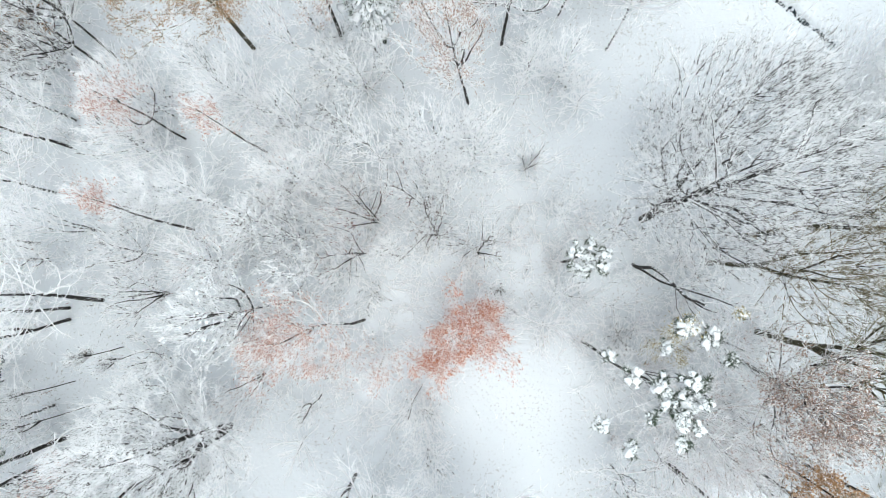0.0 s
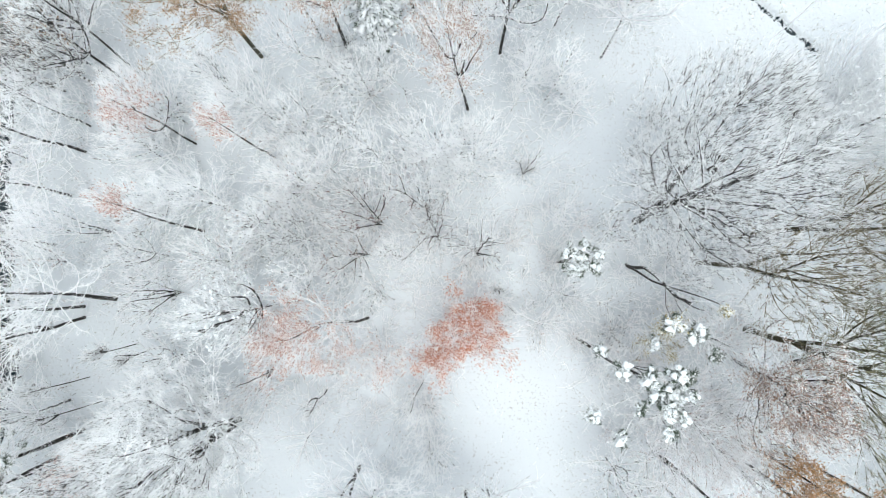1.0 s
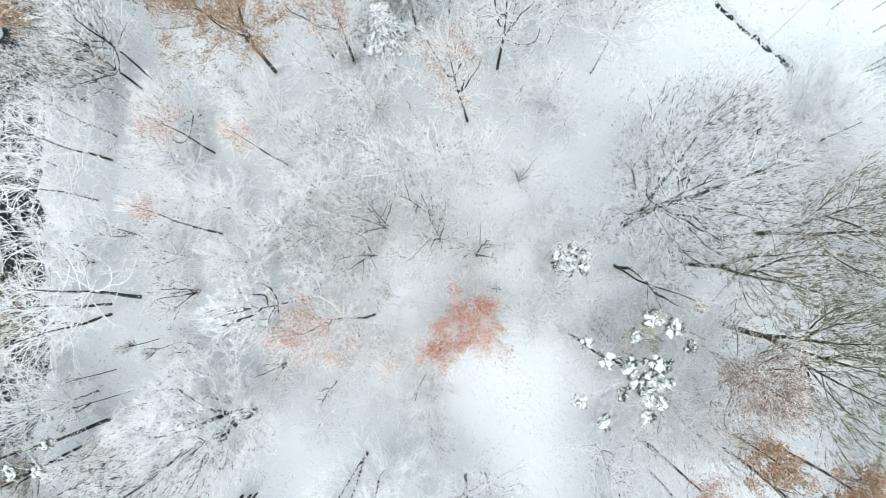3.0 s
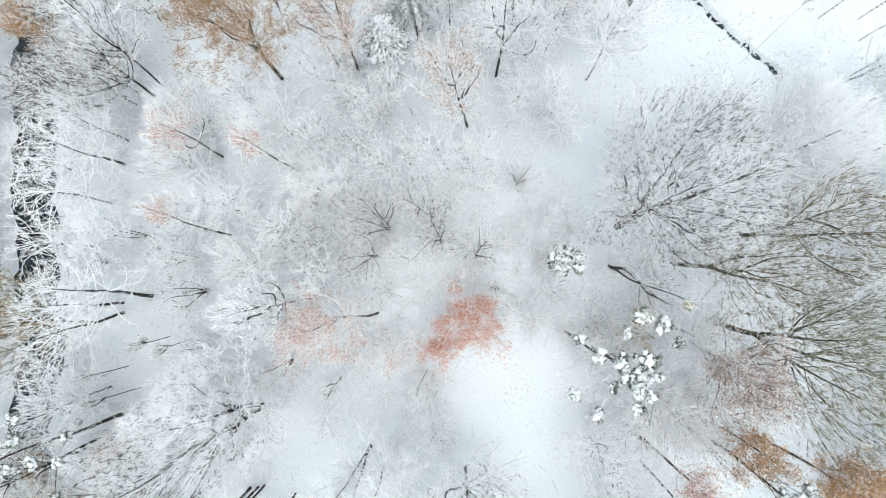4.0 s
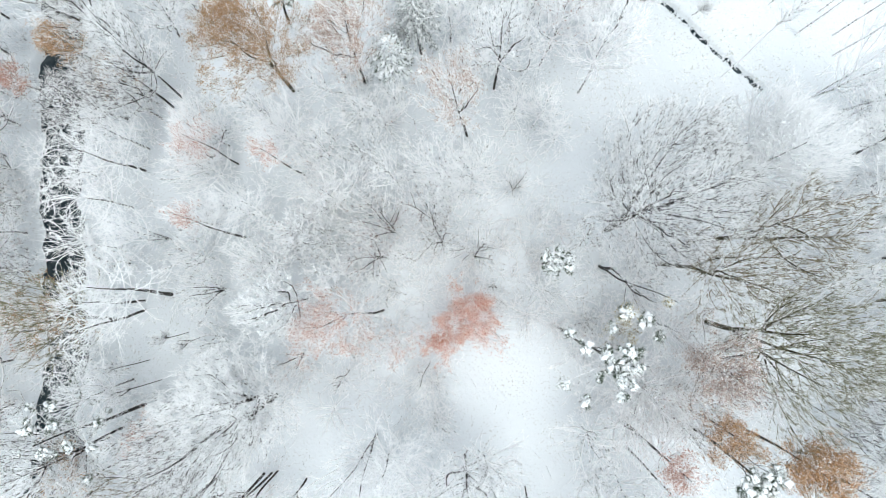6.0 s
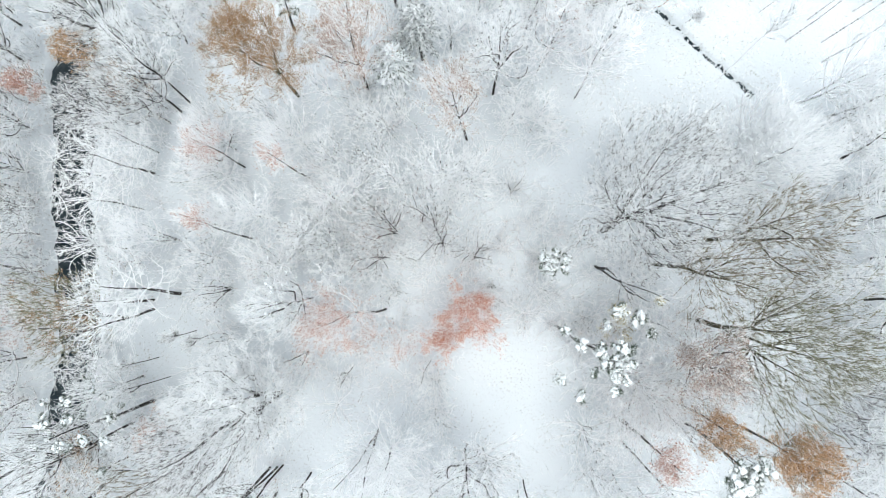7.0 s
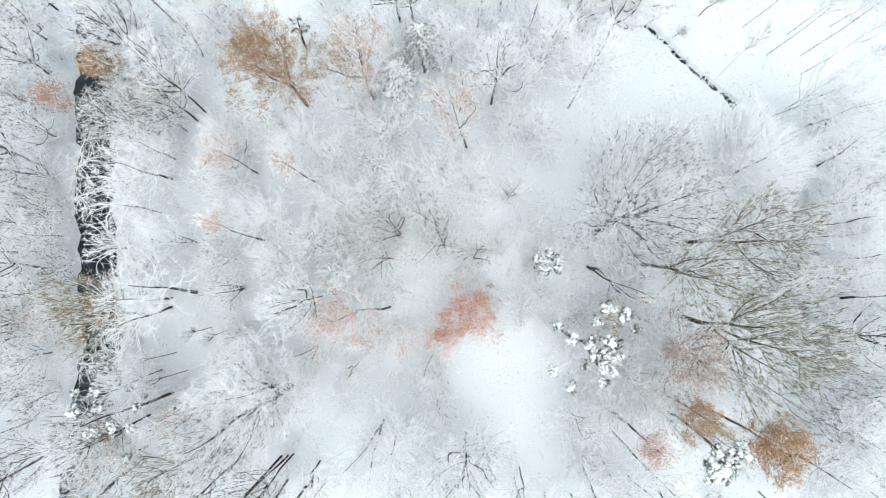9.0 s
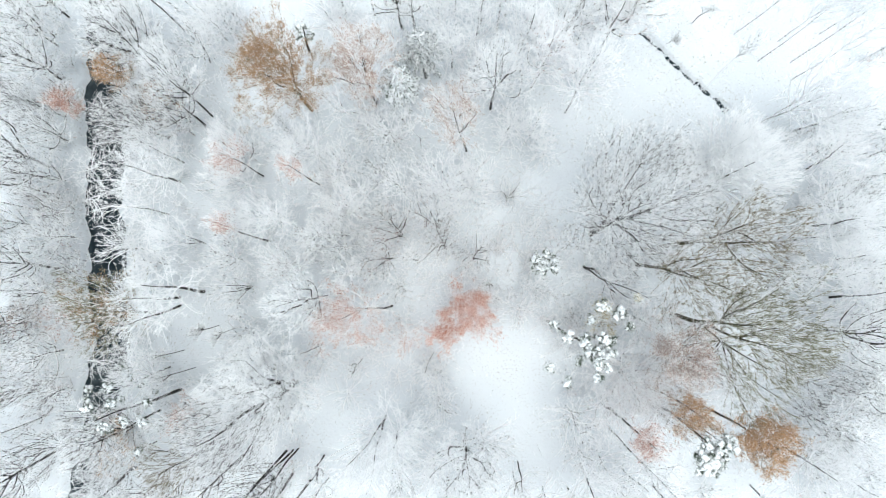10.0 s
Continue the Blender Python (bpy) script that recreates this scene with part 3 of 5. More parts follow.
def water_strip(name, line, half, z, label):
    """A flat ribbon of water along a line of points."""
    line = np.array(line, float)
    d = unit(np.gradient(line, axis=0))
    s = np.stack([-d[:, 1], d[:, 0]], 1) * half
    n = len(line)
    v = np.concatenate([np.column_stack([line + s, np.full(n, z)]), np.column_stack([line - s, np.full(n, z)])])
    i = np.arange(n - 1)
    f = np.concatenate([np.stack([i, i + n, i + n + 1], 1), np.stack([i, i + n + 1, i + 1], 1)])
    return tagged(new(name, mesh_of(name, [(v, f)], M_WATER, True)), label, "water", kind="structure")


ground_sheet()
run = np.linspace(-290, 290, 420)
water_strip("stream_water", np.column_stack([stream_x(run), run]), STREAM_HALF + 1.0, -0.80, "dark open water of a stream between snowy banks")
run = np.linspace(0, DITCH_LEN, 30)
water_strip("ditch_water", np.column_stack([DITCH_A[0] + DITCH_D[0] * run, DITCH_A[1] + DITCH_D[1] * run]), 1.2, -0.33, "dark water in a narrow snowed-over ditch")

# ---- the trees ----

# the tall trees east of the clearing
broad_tree(15.07, 4.31, 21, 1.8, 2.9, 7.2, twigs='grey', thick=0.6, stems=3, fork=0.2, open_stems=0.34, trunk=0.44, dens=3.6, crown=0.42, wobble=0.06, bark=M_BARK_BARE, fan=True)
broad_tree(26.93, 8.93, 18, -1.07, 0.64, 5.4, twigs='white', dens=2.4, thick=1.0, crown=0.45)
broad_tree(28.62, 11.92, 17, -2.94, 0.11, 4.2, twigs='white', dens=2.4, thick=1.0, crown=0.45)
broad_tree(23.12, 2.90, 21, 2.95, 0.22, 4.4, twigs='brown', stems=2, fork=0.45, open_stems=0.3, trunk=0.3, dens=1.5, crown=0.68, bark=M_BARK_OLIVE)
broad_tree(20.35, 0.73, 19.5, 1.79, -1.01, 4.8, twigs='brown', stems=2, fork=0.35, open_stems=0.4, trunk=0.26, dens=0.8, crown=0.55, bark=M_BARK_OLIVE)
broad_tree(24.32, -5.00, 20, 2.77, -1.43, 6.8, twigs='olive', stems=3, fork=0.3, open_stems=0.34, trunk=0.34, dens=1.25, crown=0.62, bark=M_BARK_OLIVE)
broad_tree(23.25, -7.50, 20, -4.08, -0.01, 4.2, twigs='dark', leaves='dusty', dens=1.9, crown=0.5, leaf_count=4860, core=0.7, leaf_size=0.056)
broad_tree(21.61, -13.24, 17.5, -0.26, 0.14, 2.3, twigs='brown', leaves='orange', trunk=0.2, crown=0.5, leaf_count=2600, dens=0.8)
broad_tree(27.20, -15.34, 18.5, -0.05, 0.09, 3, twigs='brown', leaves='orange', crown=0.72, leaf_count=6000, dens=0.9)
broad_tree(17.03, -15.87, 18.5, -0.40, 0.51, 2, twigs='pink', leaves='rose', core=0.55, crown=0.65, leaf_count=3402, leaf_size=0.056)
broad_tree(18.19, -10.52, 13, -1.56, -1.22, 4.6, twigs='pink', dens=1.3, crown=0.3)
pole_tree(16.81, -18.02, 20, 1.57, -1.68, 1.8, twigs='frost', wobble=0.2)
broad_tree(40.33, -15.44, 16, -3.46, -0.47, 3.6, twigs='white', crown=0.45, trunk=0.24, bark=M_BARK_PALE)
pole_tree(32.96, 0.13, 15, 0.01, -0.64, 1.8, twigs='frost')
pole_tree(34.98, -2.03, 16, 0.84, 1.78, 2, twigs='white', wobble=0.4)
broad_tree(41.49, -6.84, 17, -3.58, 1.44, 3.4, twigs='frost', stems=2, fork=0.12, trunk=0.2)
broad_tree(42.54, -3.07, 16, -3.32, 1.31, 3.2, twigs='white')
broad_tree(38.79, 16.38, 18, -2.47, -1.70, 3.6, twigs='white', stems=2, fork=0.2, trunk=0.24, bark=M_BARK_PALE)
broad_tree(34.91, 17.34, 18, -0.92, -0.17, 3.4, twigs='white', stems=2, fork=0.15, trunk=0.2, bark=M_BARK_PALE)
broad_tree(40.31, 11.85, 15, -5.03, -0.22, 3.6, twigs='white', dens=1.6)
broad_tree(40.81, 5.25, 16, -4.85, -0.45, 4.2, twigs='white', dens=1.6)
broad_tree(43.28, 1.31, 14, -5.57, 0.26, 3, twigs='white')
broad_tree(37.67, -20.73, 15, -3.65, 1.73, 3.6, twigs='white')
broad_tree(42.69, -23.23, 14, -4.06, 2.16, 3.6, twigs='white')
broad_tree(33.13, -24.61, 13, -3.11, 1.24, 3, twigs='white')
pole_tree(43.49, 9.85, 17, 0.15, 0.29, 1.6, twigs='white', bark=M_BARK_PALE)
pole_tree(38.60, 22.40, 17, 0.35, 0.53, 1.3, twigs='white', bark=M_BARK_PALE)
pole_tree(34.86, 24.72, 17, 0.29, 0.51, 1.3, twigs='white', bark=M_BARK_PALE)
pole_tree(38.64, 24.54, 18, -0.57, -0.04, 1.3, twigs='white', bark=M_BARK_PALE)
pole_tree(37.19, 27.05, 17, 0.53, 0.18, 1.5, twigs='white', bark=M_BARK_PALE)
pole_tree(32.17, 28.00, 15, 0.48, -0.46, 1.2, twigs='white', bark=M_BARK_PALE)
pole_tree(27.25, 29.42, 9, -1.00, -1.92, 0.8, twigs='frost')
pole_tree(24.24, 27.02, 5, -0.49, -1.19, 0.6, twigs='frost')
pole_tree(27.04, 20.23, 14, 1.31, 2.13, 0.9, twigs='frost', trunk=0.05, crown=0.7, bark=M_BARK_PALE)
pole_tree(41.97, 27.87, 16, -0.04, -0.30, 1.4, twigs='white', bark=M_BARK_PALE)
pole_tree(46.43, 24.45, 16, 0.05, 0.09, 1.4, twigs='white', bark=M_BARK_PALE)

# pines with snow pillows
pine_tree(9.91, -5.82, 18, 1.82, -1.03, 2.7, trunk=0.12, tufts=((1.05, -0.31, 0.6), (2.23, -0.01, 0.55), (3.21, -0.5, 0.6), (1.44, -1.29, 0.7), (2.61, -1.48, 0.75), (1.92, -2.27, 0.6), (3.4, -1.48, 0.4), (2.0, -3.59, 0.5), (2.8, -2.66, 0.4), (-1.64, 1.06, 0.45), (-0.61, 0.08, 0.55), (-2.11, -2.88, 0.5), (-0.45, -4.2, 0.55), (0.25, -2.08, 0.4)))
pine_tree(14.31, 0.59, 16.5, -0.10, -3.37, 2.6, wobble=0.4, trunk=0.17, bare=0.55, tufts=((-1.64, -3.71, 0.7), (0.18, -4.47, 0.75), (0.67, -5.54, 0.5), (1.66, -3.05, 0.3), (-2.46, -4.99, 0.45)), yellow=1)
pole_tree(14.45, 0.45, 12.5, 3.4, -3.4, 1.6, twigs='frost', trunk=0.13, wobble=0.35, crown=0.5, bark=M_BARK_BARE)
pine_tree(8.30, 0.80, 12.5, -0.18, 0.13, 1.5, tufts=((-1.04, 0.52, 0.5), (-0.05, 1.07, 0.4), (0.83, 0.41, 0.45), (-0.39, -0.69, 0.6), (0.6, -0.58, 0.5), (-1.15, -0.47, 0.35), (-0.16, 0.19, 0.45)))
pine_tree(21.71, -15.19, 19, -0.22, 0.03, 2.4, tufts=((-0.95, 0.44, 0.6), (0.61, 0.6, 0.8), (0.27, -0.26, 0.7), (1.41, 0.37, 0.5), (-1.3, -0.7, 0.8), (-0.22, -1.26, 0.8), (0.81, -1.53, 0.7), (-1.08, -1.93, 0.6), (0.09, -2.24, 0.5)))
pine_tree(-33.49, -14.11, 17, -0.63, 0.33, 4.6, clumps=26, size=0.5, trunk=0.2, wobble=0.1)
pine_tree(-18.38, 26.24, 15, 2.94, -2.62, 1.2, clumps=5, size=0.45, wobble=0.05)

# the northern edge
broad_tree(3.38, 19.30, 18, -0.25, -0.01, 3.6, twigs='frost', trunk=0.19, crown=0.5, dens=1.5)
pole_tree(4.22, 28.23, 18, -0.58, -0.34, 1.8, twigs='frost', trunk=0.2)
broad_tree(8.22, 21.83, 20, -0.17, -1.40, 3.6, twigs='pink', bark=M_BARK_MID, trunk=0.12, wobble=0.12, dens=1.5)
broad_tree(12.21, 18.75, 19, -0.11, 0.56, 3.4, twigs='white', bark=M_BARK_MID, trunk=0.14, wobble=0.2, dens=1.3)
pole_tree(7.18, 14.87, 12, 0.72, 0.69, 1.5, twigs='white')
pole_tree(4.30, 14.08, 8, 0.59, 1.08, 1.8, twigs='white', crown=0.35)
broad_tree(16.60, 26.50, 18, -1.99, -2.28, 3.4, twigs='pink', dens=1.5)
broad_tree(19.63, 29.53, 16, -2.90, -3.08, 3.4, twigs='frost', dens=1.5)
broad_tree(0.55, 14.24, 16, -1.47, 1.63, 3.4, twigs='pink', leaves='dusty', trunk=0.17, leaf_count=2187, crown=0.5, leaf_size=0.056)
spruce_tree(-6.60, 19.59, 13.5, 0.11, -0.23, 2, load=2.1, low=0.6)
spruce_tree(-4.30, 23.12, 13.5, 0.00, -0.24, 2.4, needles=M_NEEDLE_BLUE, load=0.9, low=0.55)
broad_tree(-10.34, 19.97, 20, 1.32, -0.29, 3.7, twigs='pink', leaves='dusty', trunk=0.2, leaf_count=5130, core=1.0, leaf_size=0.056)
pole_tree(-12.32, 20.47, 15, -0.26, 0.50, 1.8, twigs='pink')
broad_tree(-18.05, 19.28, 20, 0.78, -0.04, 5.2, twigs='brown', leaves='tan', stems=3, fork=0.35, trunk=0.25, crown=0.5, leaf_count=16000, leaf_size=0.046, dens=0.55, bark=M_BARK_OLIVE, patchy=0.0, core=1.1)
pole_tree(-13.81, 30.68, 18, 0.32, -0.41, 1.8, twigs='frost')
pole_tree(-10.45, 30.77, 18, 0.36, -0.43, 1.8, twigs='frost')
broad_tree(-7.17, 29.21, 18, 0.72, -3.38, 2.8, twigs='frost')
broad_tree(-5.60, 28.91, 18, 0.67, -2.59, 2.8, twigs='frost')
pole_tree(-0.71, 28.29, 14, 0.14, -0.45, 1.6, twigs='white')
pole_tree(-4.70, 14.68, 9, -1.88, 1.81, 1, twigs='frost', wobble=0.4)
pole_tree(-12.58, 18.96, 10, -1.38, -0.62, 2.2, twigs='pink', wobble=0.6, crown=0.4)
broad_tree(6.90, 26.28, 15, 0.13, -1.89, 3, twigs='white', dens=1.4)
broad_tree(-1.19, 24.32, 13, -0.05, -1.16, 3, twigs='white', dens=1.4)
broad_tree(2.20, 29.77, 14, 0.11, -2.66, 3, twigs='white')
broad_tree(12.28, 28.26, 14, -0.82, -2.39, 3, twigs='frost')

# the western wood along the stream
broad_tree(-36.16, 20.69, 13, 0.38, -0.38, 2, twigs='brown', leaves='orange', crown=0.7, leaf_count=1500)
broad_tree(-41.34, 17.69, 12, -0.14, 0.14, 2, twigs='brown', leaves='rose', core=0.55, crown=0.65, leaf_count=3159, leaf_size=0.056)
broad_tree(-32.64, 17.96, 11, 0.50, 0.07, 2.3, twigs='pink', leaves='tan', crown=0.6, leaf_count=900)
broad_tree(-30.16, 18.63, 17, 1.22, 1.15, 3.2, twigs='frost', trunk=0.15, dens=1.4)
broad_tree(-36.42, 23.54, 17, 2.50, 0.56, 4, twigs='frost', trunk=0.17, dens=1.5)
broad_tree(-33.80, 29.36, 17, -0.60, 0.45, 3.2, twigs='frost', trunk=0.15, dens=0.4)
pole_tree(-34.40, 31.67, 17, -0.35, -0.34, 2, twigs='frost')
broad_tree(-31.11, 17.61, 14, 1.60, 0.50, 2.8, twigs='frost', dens=1.3)
broad_tree(-32.27, 16.38, 13, 0.84, 0.38, 3, twigs='grey', dens=1.3)
broad_tree(-33.60, 13.09, 12, 0.83, -0.04, 3.4, twigs='white')
broad_tree(-30.67, 25.35, 12, 3.47, -0.86, 3.4, twigs='frost', crown=0.35, dens=1.5)
broad_tree(-28.63, 28.10, 11, 2.41, -2.04, 3, twigs='white', crown=0.35, dens=1.4)
broad_tree(-49.48, 12.42, 17, 3.53, 0.24, 3.4, twigs='frost', trunk=0.2)
broad_tree(-48.75, 11.04, 16, 3.10, -0.66, 3, twigs='frost')
pole_tree(-49.55, 9.25, 17, 0.58, 0.45, 1.8, twigs='frost')
pole_tree(-50.69, 7.26, 17, -0.25, 0.55, 1.8, twigs='frost')
broad_tree(-52.38, 2.19, 17, 2.47, -0.21, 3.2, twigs='frost', trunk=0.22)
broad_tree(-48.41, 0.27, 15, 2.76, 0.70, 3.4, twigs='frost', trunk=0.18)
pole_tree(-49.89, -2.18, 15, 0.05, 0.21, 2, twigs='frost')
pole_tree(-50.24, -4.90, 16, -0.35, 0.53, 2, twigs='frost')
broad_tree(-52.15, -6.20, 16, 4.26, 0.92, 3.2, twigs='frost', trunk=0.2)
broad_tree(-53.48, 25.12, 16, 5.26, -2.56, 3.4, twigs='frost', trunk=0.2)
broad_tree(-49.19, 23.47, 14, 4.95, -1.83, 3.6, twigs='frost')
broad_tree(-49.65, 27.67, 14, 4.72, -2.08, 3.6, twigs='frost')
broad_tree(-48.32, 31.17, 14, 5.01, -2.21, 3.4, twigs='frost')
pole_tree(-52.77, 17.09, 16, 0.23, 0.56, 2, twigs='frost')
broad_tree(-46.97, 4.09, 12, 3.99, -0.41, 3.6, twigs='frost', crown=0.35)
broad_tree(-47.95, 15.80, 12, 4.08, -0.66, 3.6, twigs='frost', crown=0.35)
broad_tree(-48.04, -9.50, 12, 4.23, 0.49, 3.6, twigs='frost', crown=0.35)
broad_tree(-49.60, -2.73, 11, 4.85, 0.42, 3.4, twigs='frost', crown=0.35)
pole_tree(-49.58, -17.24, 16, 0.47, -0.24, 1.4, twigs='frost')
pole_tree(-50.69, -14.22, 14, -0.17, -0.40, 1.2, twigs='frost')
pole_tree(-49.51, -19.91, 14, -0.43, -0.52, 1.2, twigs='frost')
broad_tree(-48.78, -21.57, 17, 3.85, 0.61, 3.6, twigs='frost', trunk=0.22)
broad_tree(-16.75, 10.20, 13.5, -0.37, 0.14, 1.5, twigs='pink', leaves='rose', core=0.55, crown=0.72, leaf_count=1080, trunk=0.14, leaf_size=0.056)
broad_tree(-23.86, 11.39, 13.5, 0.07, 0.26, 2.8, twigs='pink', leaves='rose', core=0.55, crown=0.5, leaf_count=1701, trunk=0.13, leaf_size=0.056)
pole_tree(-24.64, 13.24, 12, -0.24, 0.12, 1.8, twigs='pink')
broad_tree(-23.02, 3.51, 15, -0.74, 1.13, 1.6, twigs='pink', leaves='rose', core=0.55, crown=0.72, leaf_count=1080, trunk=0.16, leaf_size=0.056)
pole_tree(-19.02, 4.85, 12, -0.04, 1.31, 2.2, twigs='white', crown=0.4)
pole_tree(-21.14, 5.74, 12, -0.60, 0.21, 2.2, twigs='white', crown=0.4)
broad_tree(-30.69, 3.25, 13, 0.35, 0.62, 2.4, twigs='white', stems=3, fork=0.06, trunk=0.12, crown=0.5)
broad_tree(-30.87, -2.50, 16.5, 0.91, 1.20, 5, twigs='white', trunk=0.27, crown=0.55, thick=1.05, dens=0.9, crook=True)
broad_tree(-33.81, -3.18, 16, 1.46, 0.56, 4, twigs='white', trunk=0.2, crown=0.55, thick=1.05, dens=0.85, crook=True)
broad_tree(-33.80, -4.12, 16.5, 2.58, -0.79, 4, twigs='white', trunk=0.2, crown=0.55, thick=1.05, dens=0.85, crook=True)
fan_tree(-25.07, -1.89, 9, 0.49, -0.05, 3.2, twigs='frost', limbs=10, dens=1.5)
broad_tree(-36.73, -5.14, 16.5, 1.3, 2.10, 4.4, twigs='olive', leaves='tan', dens=1.4, crown=0.5, leaf_count=1300, patchy=0.3, stems=3, fork=0.3)
broad_tree(-33.98, 10.76, 14.5, 1.28, -0.56, 4.6, twigs='white', crown=0.4, thick=0.85, dens=1.15, crook=True)
broad_tree(-35.22, 6.80, 13, 1.16, -0.24, 4.2, twigs='white', crown=0.4, thick=0.85, dens=1.15, crook=True)
broad_tree(-36.39, 2.37, 13, 1.57, -0.16, 4, twigs='white', crown=0.4, thick=1.05, dens=0.85, crook=True)
broad_tree(-36.09, 16.41, 13, 0.99, -1.59, 4, twigs='grey', crown=0.4)
broad_tree(-38.06, 28.92, 13, 2.14, -2.45, 4, twigs='white', crown=0.4, thick=1.05, dens=0.85, crook=True)
pole_tree(-33.16, -9.43, 9, 0.93, 0.38, 0.6, twigs='frost', wobble=0.02, trunk=0.05, crown=0.7, bark=M_BARK_BARE)
pole_tree(-31.76, -11.50, 9, -0.30, 0.23, 0.6, twigs='frost', wobble=0.02, trunk=0.05, crown=0.7, bark=M_BARK_BARE)
pole_tree(-26.72, -6.66, 7, 0.05, -0.37, 0.6, twigs='frost', wobble=0.02, trunk=0.05, crown=0.7, bark=M_BARK_BARE)
pole_tree(-28.97, -6.47, 7, 0.26, -0.09, 0.6, twigs='frost', wobble=0.02, trunk=0.05, crown=0.7, bark=M_BARK_BARE)
broad_tree(-35.77, -16.46, 17, 0.67, 0.15, 4.2, twigs='frost', trunk=0.19)
pole_tree(-31.70, -15.17, 15, 2.66, 0.55, 1.4, twigs='frost')
broad_tree(-34.91, -11.45, 13, 1.50, -0.08, 3.4, twigs='white', thick=1.3)
broad_tree(-37.51, -18.81, 13, 3.12, 0.75, 3.4, twigs='white', leaves='orange', thick=1.3, leaf_count=500)
broad_tree(-39.13, -23.33, 18, 3.83, 0.67, 3.6, twigs='white', trunk=0.27)
broad_tree(-19.60, -13.10, 17, -1.2, 1.9, 5.6, twigs='frost', trunk=0.4, dens=2.6, fan=True, thick=0.6, crown=0.34, wobble=0.3, bark=M_BARK_BARE)
broad_tree(-19.95, -13.45, 18, -4.0, -2.3, 5, twigs='grey', trunk=0.36, dens=1.7, crown=0.36, wobble=0.25, fan=True, bark=M_BARK_BARE)
broad_tree(-28.71, -15.41, 11, -0.33, 0.03, 2.4, twigs='pink', leaves='rose', core=0.55, leaf_count=1701, crown=0.5, leaf_size=0.056)
broad_tree(-30.65, -21.40, 14, 1.55, 1.85, 3.4, twigs='brown', dens=1.2)
broad_tree(-37.39, -17.61, 12, 2.69, 1.55, 1.8, twigs='brown', leaves='orange', crown=0.6, leaf_count=600, core=0.6)
broad_tree(-51.62, -5.45, 10, 5.00, 0.19, 2.8, twigs='grey', leaves='dusty', crown=0.4, leaf_count=675, leaf_size=0.056)
broad_tree(-47.92, -14.21, 10, 4.79, 1.15, 2.8, twigs='grey', crown=0.35, dens=1.4)
broad_tree(-47.44, -5.44, 10, 5.30, 0.48, 3, twigs='pink', leaves='rose', crown=0.35, leaf_count=540, dens=1.4, leaf_size=0.056)
broad_tree(-46.53, -0.00, 9, 4.46, 0.00, 2.8, twigs='grey', crown=0.35, dens=1.4)
broad_tree(-48.44, 6.84, 10, 5.41, -0.50, 2.8, twigs='grey', crown=0.35, dens=1.4)
broad_tree(-48.07, 20.66, 10, 5.33, -2.04, 2.8, twigs='grey', crown=0.35, dens=1.4)

# the southern edge
broad_tree(-25.78, -21.74, 18, -0.19, -0.23, 3.2, twigs='frost', trunk=0.2, dens=0.4)
broad_tree(-20.73, -21.17, 19, 0.38, -0.02, 3.4, twigs='grey', trunk=0.21, dens=0.4)
broad_tree(-19.93, -21.09, 18, -0.22, -0.02, 3, twigs='grey', trunk=0.17, dens=0.4)
broad_tree(-19.32, -20.89, 18, 0.25, -0.53, 3, twigs='grey', trunk=0.15, dens=0.4)
broad_tree(-19.97, -23.79, 18, 0.57, -0.57, 3, twigs='grey', trunk=0.2, dens=0.4)
broad_tree(-17.88, -24.62, 18, 0.30, 0.41, 3, twigs='grey', trunk=0.2, dens=0.4)
pole_tree(-16.30, -21.65, 10, 1.49, 0.89, 1, twigs='frost', wobble=0.5, trunk=0.14, bark=M_BARK_BARE)
broad_tree(-8.98, -17.05, 18, -0.39, -1.14, 3.6, twigs='white', stems=2, fork=0.1, trunk=0.22, crown=0.4, dens=1.6)
broad_tree(-7.51, -18.88, 14.5, 0.88, 2.09, 4.2, twigs='white', crown=0.35, dens=1.7)
broad_tree(0.24, -19.01, 17, 0.33, -0.31, 3.8, twigs='frost', trunk=0.19, crown=0.35, dens=1.7)
broad_tree(2.08, -18.79, 11, 0.66, 0.49, 3.4, twigs='frost', crown=0.3, dens=1.7)
broad_tree(-3.20, -21.13, 12, 0.28, 0.38, 3.6, twigs='white', crown=0.3, dens=1.7)
pole_tree(6.47, -22.20, 12, -0.58, 0.35, 1, twigs='frost', bark=M_BARK_BARE)
broad_tree(13.72, -22.26, 15, -1.09, 0.49, 3, twigs='white', trunk=0.19)
broad_tree(21.98, -24.74, 18, -0.16, 0.09, 3.2, twigs='frost', trunk=0.16, dens=0.4)
pole_tree(-7.03, -25.08, 15, -0.59, -0.54, 1.8, twigs='frost')
pole_tree(-4.05, -25.57, 15, -0.38, 0.55, 1.8, twigs='white')
pole_tree(-1.75, -24.76, 15, -0.36, 0.31, 1.8, twigs='white')
broad_tree(-2.54, -14.05, 5.5, -0.29, -1.08, 2, twigs='white', dens=2.4, crown=0.25, trunk=0.06)
broad_tree(-3.20, -10.62, 5.5, 0.13, -2.20, 1.9, twigs='pink', dens=2.2, crown=0.25, trunk=0.06)

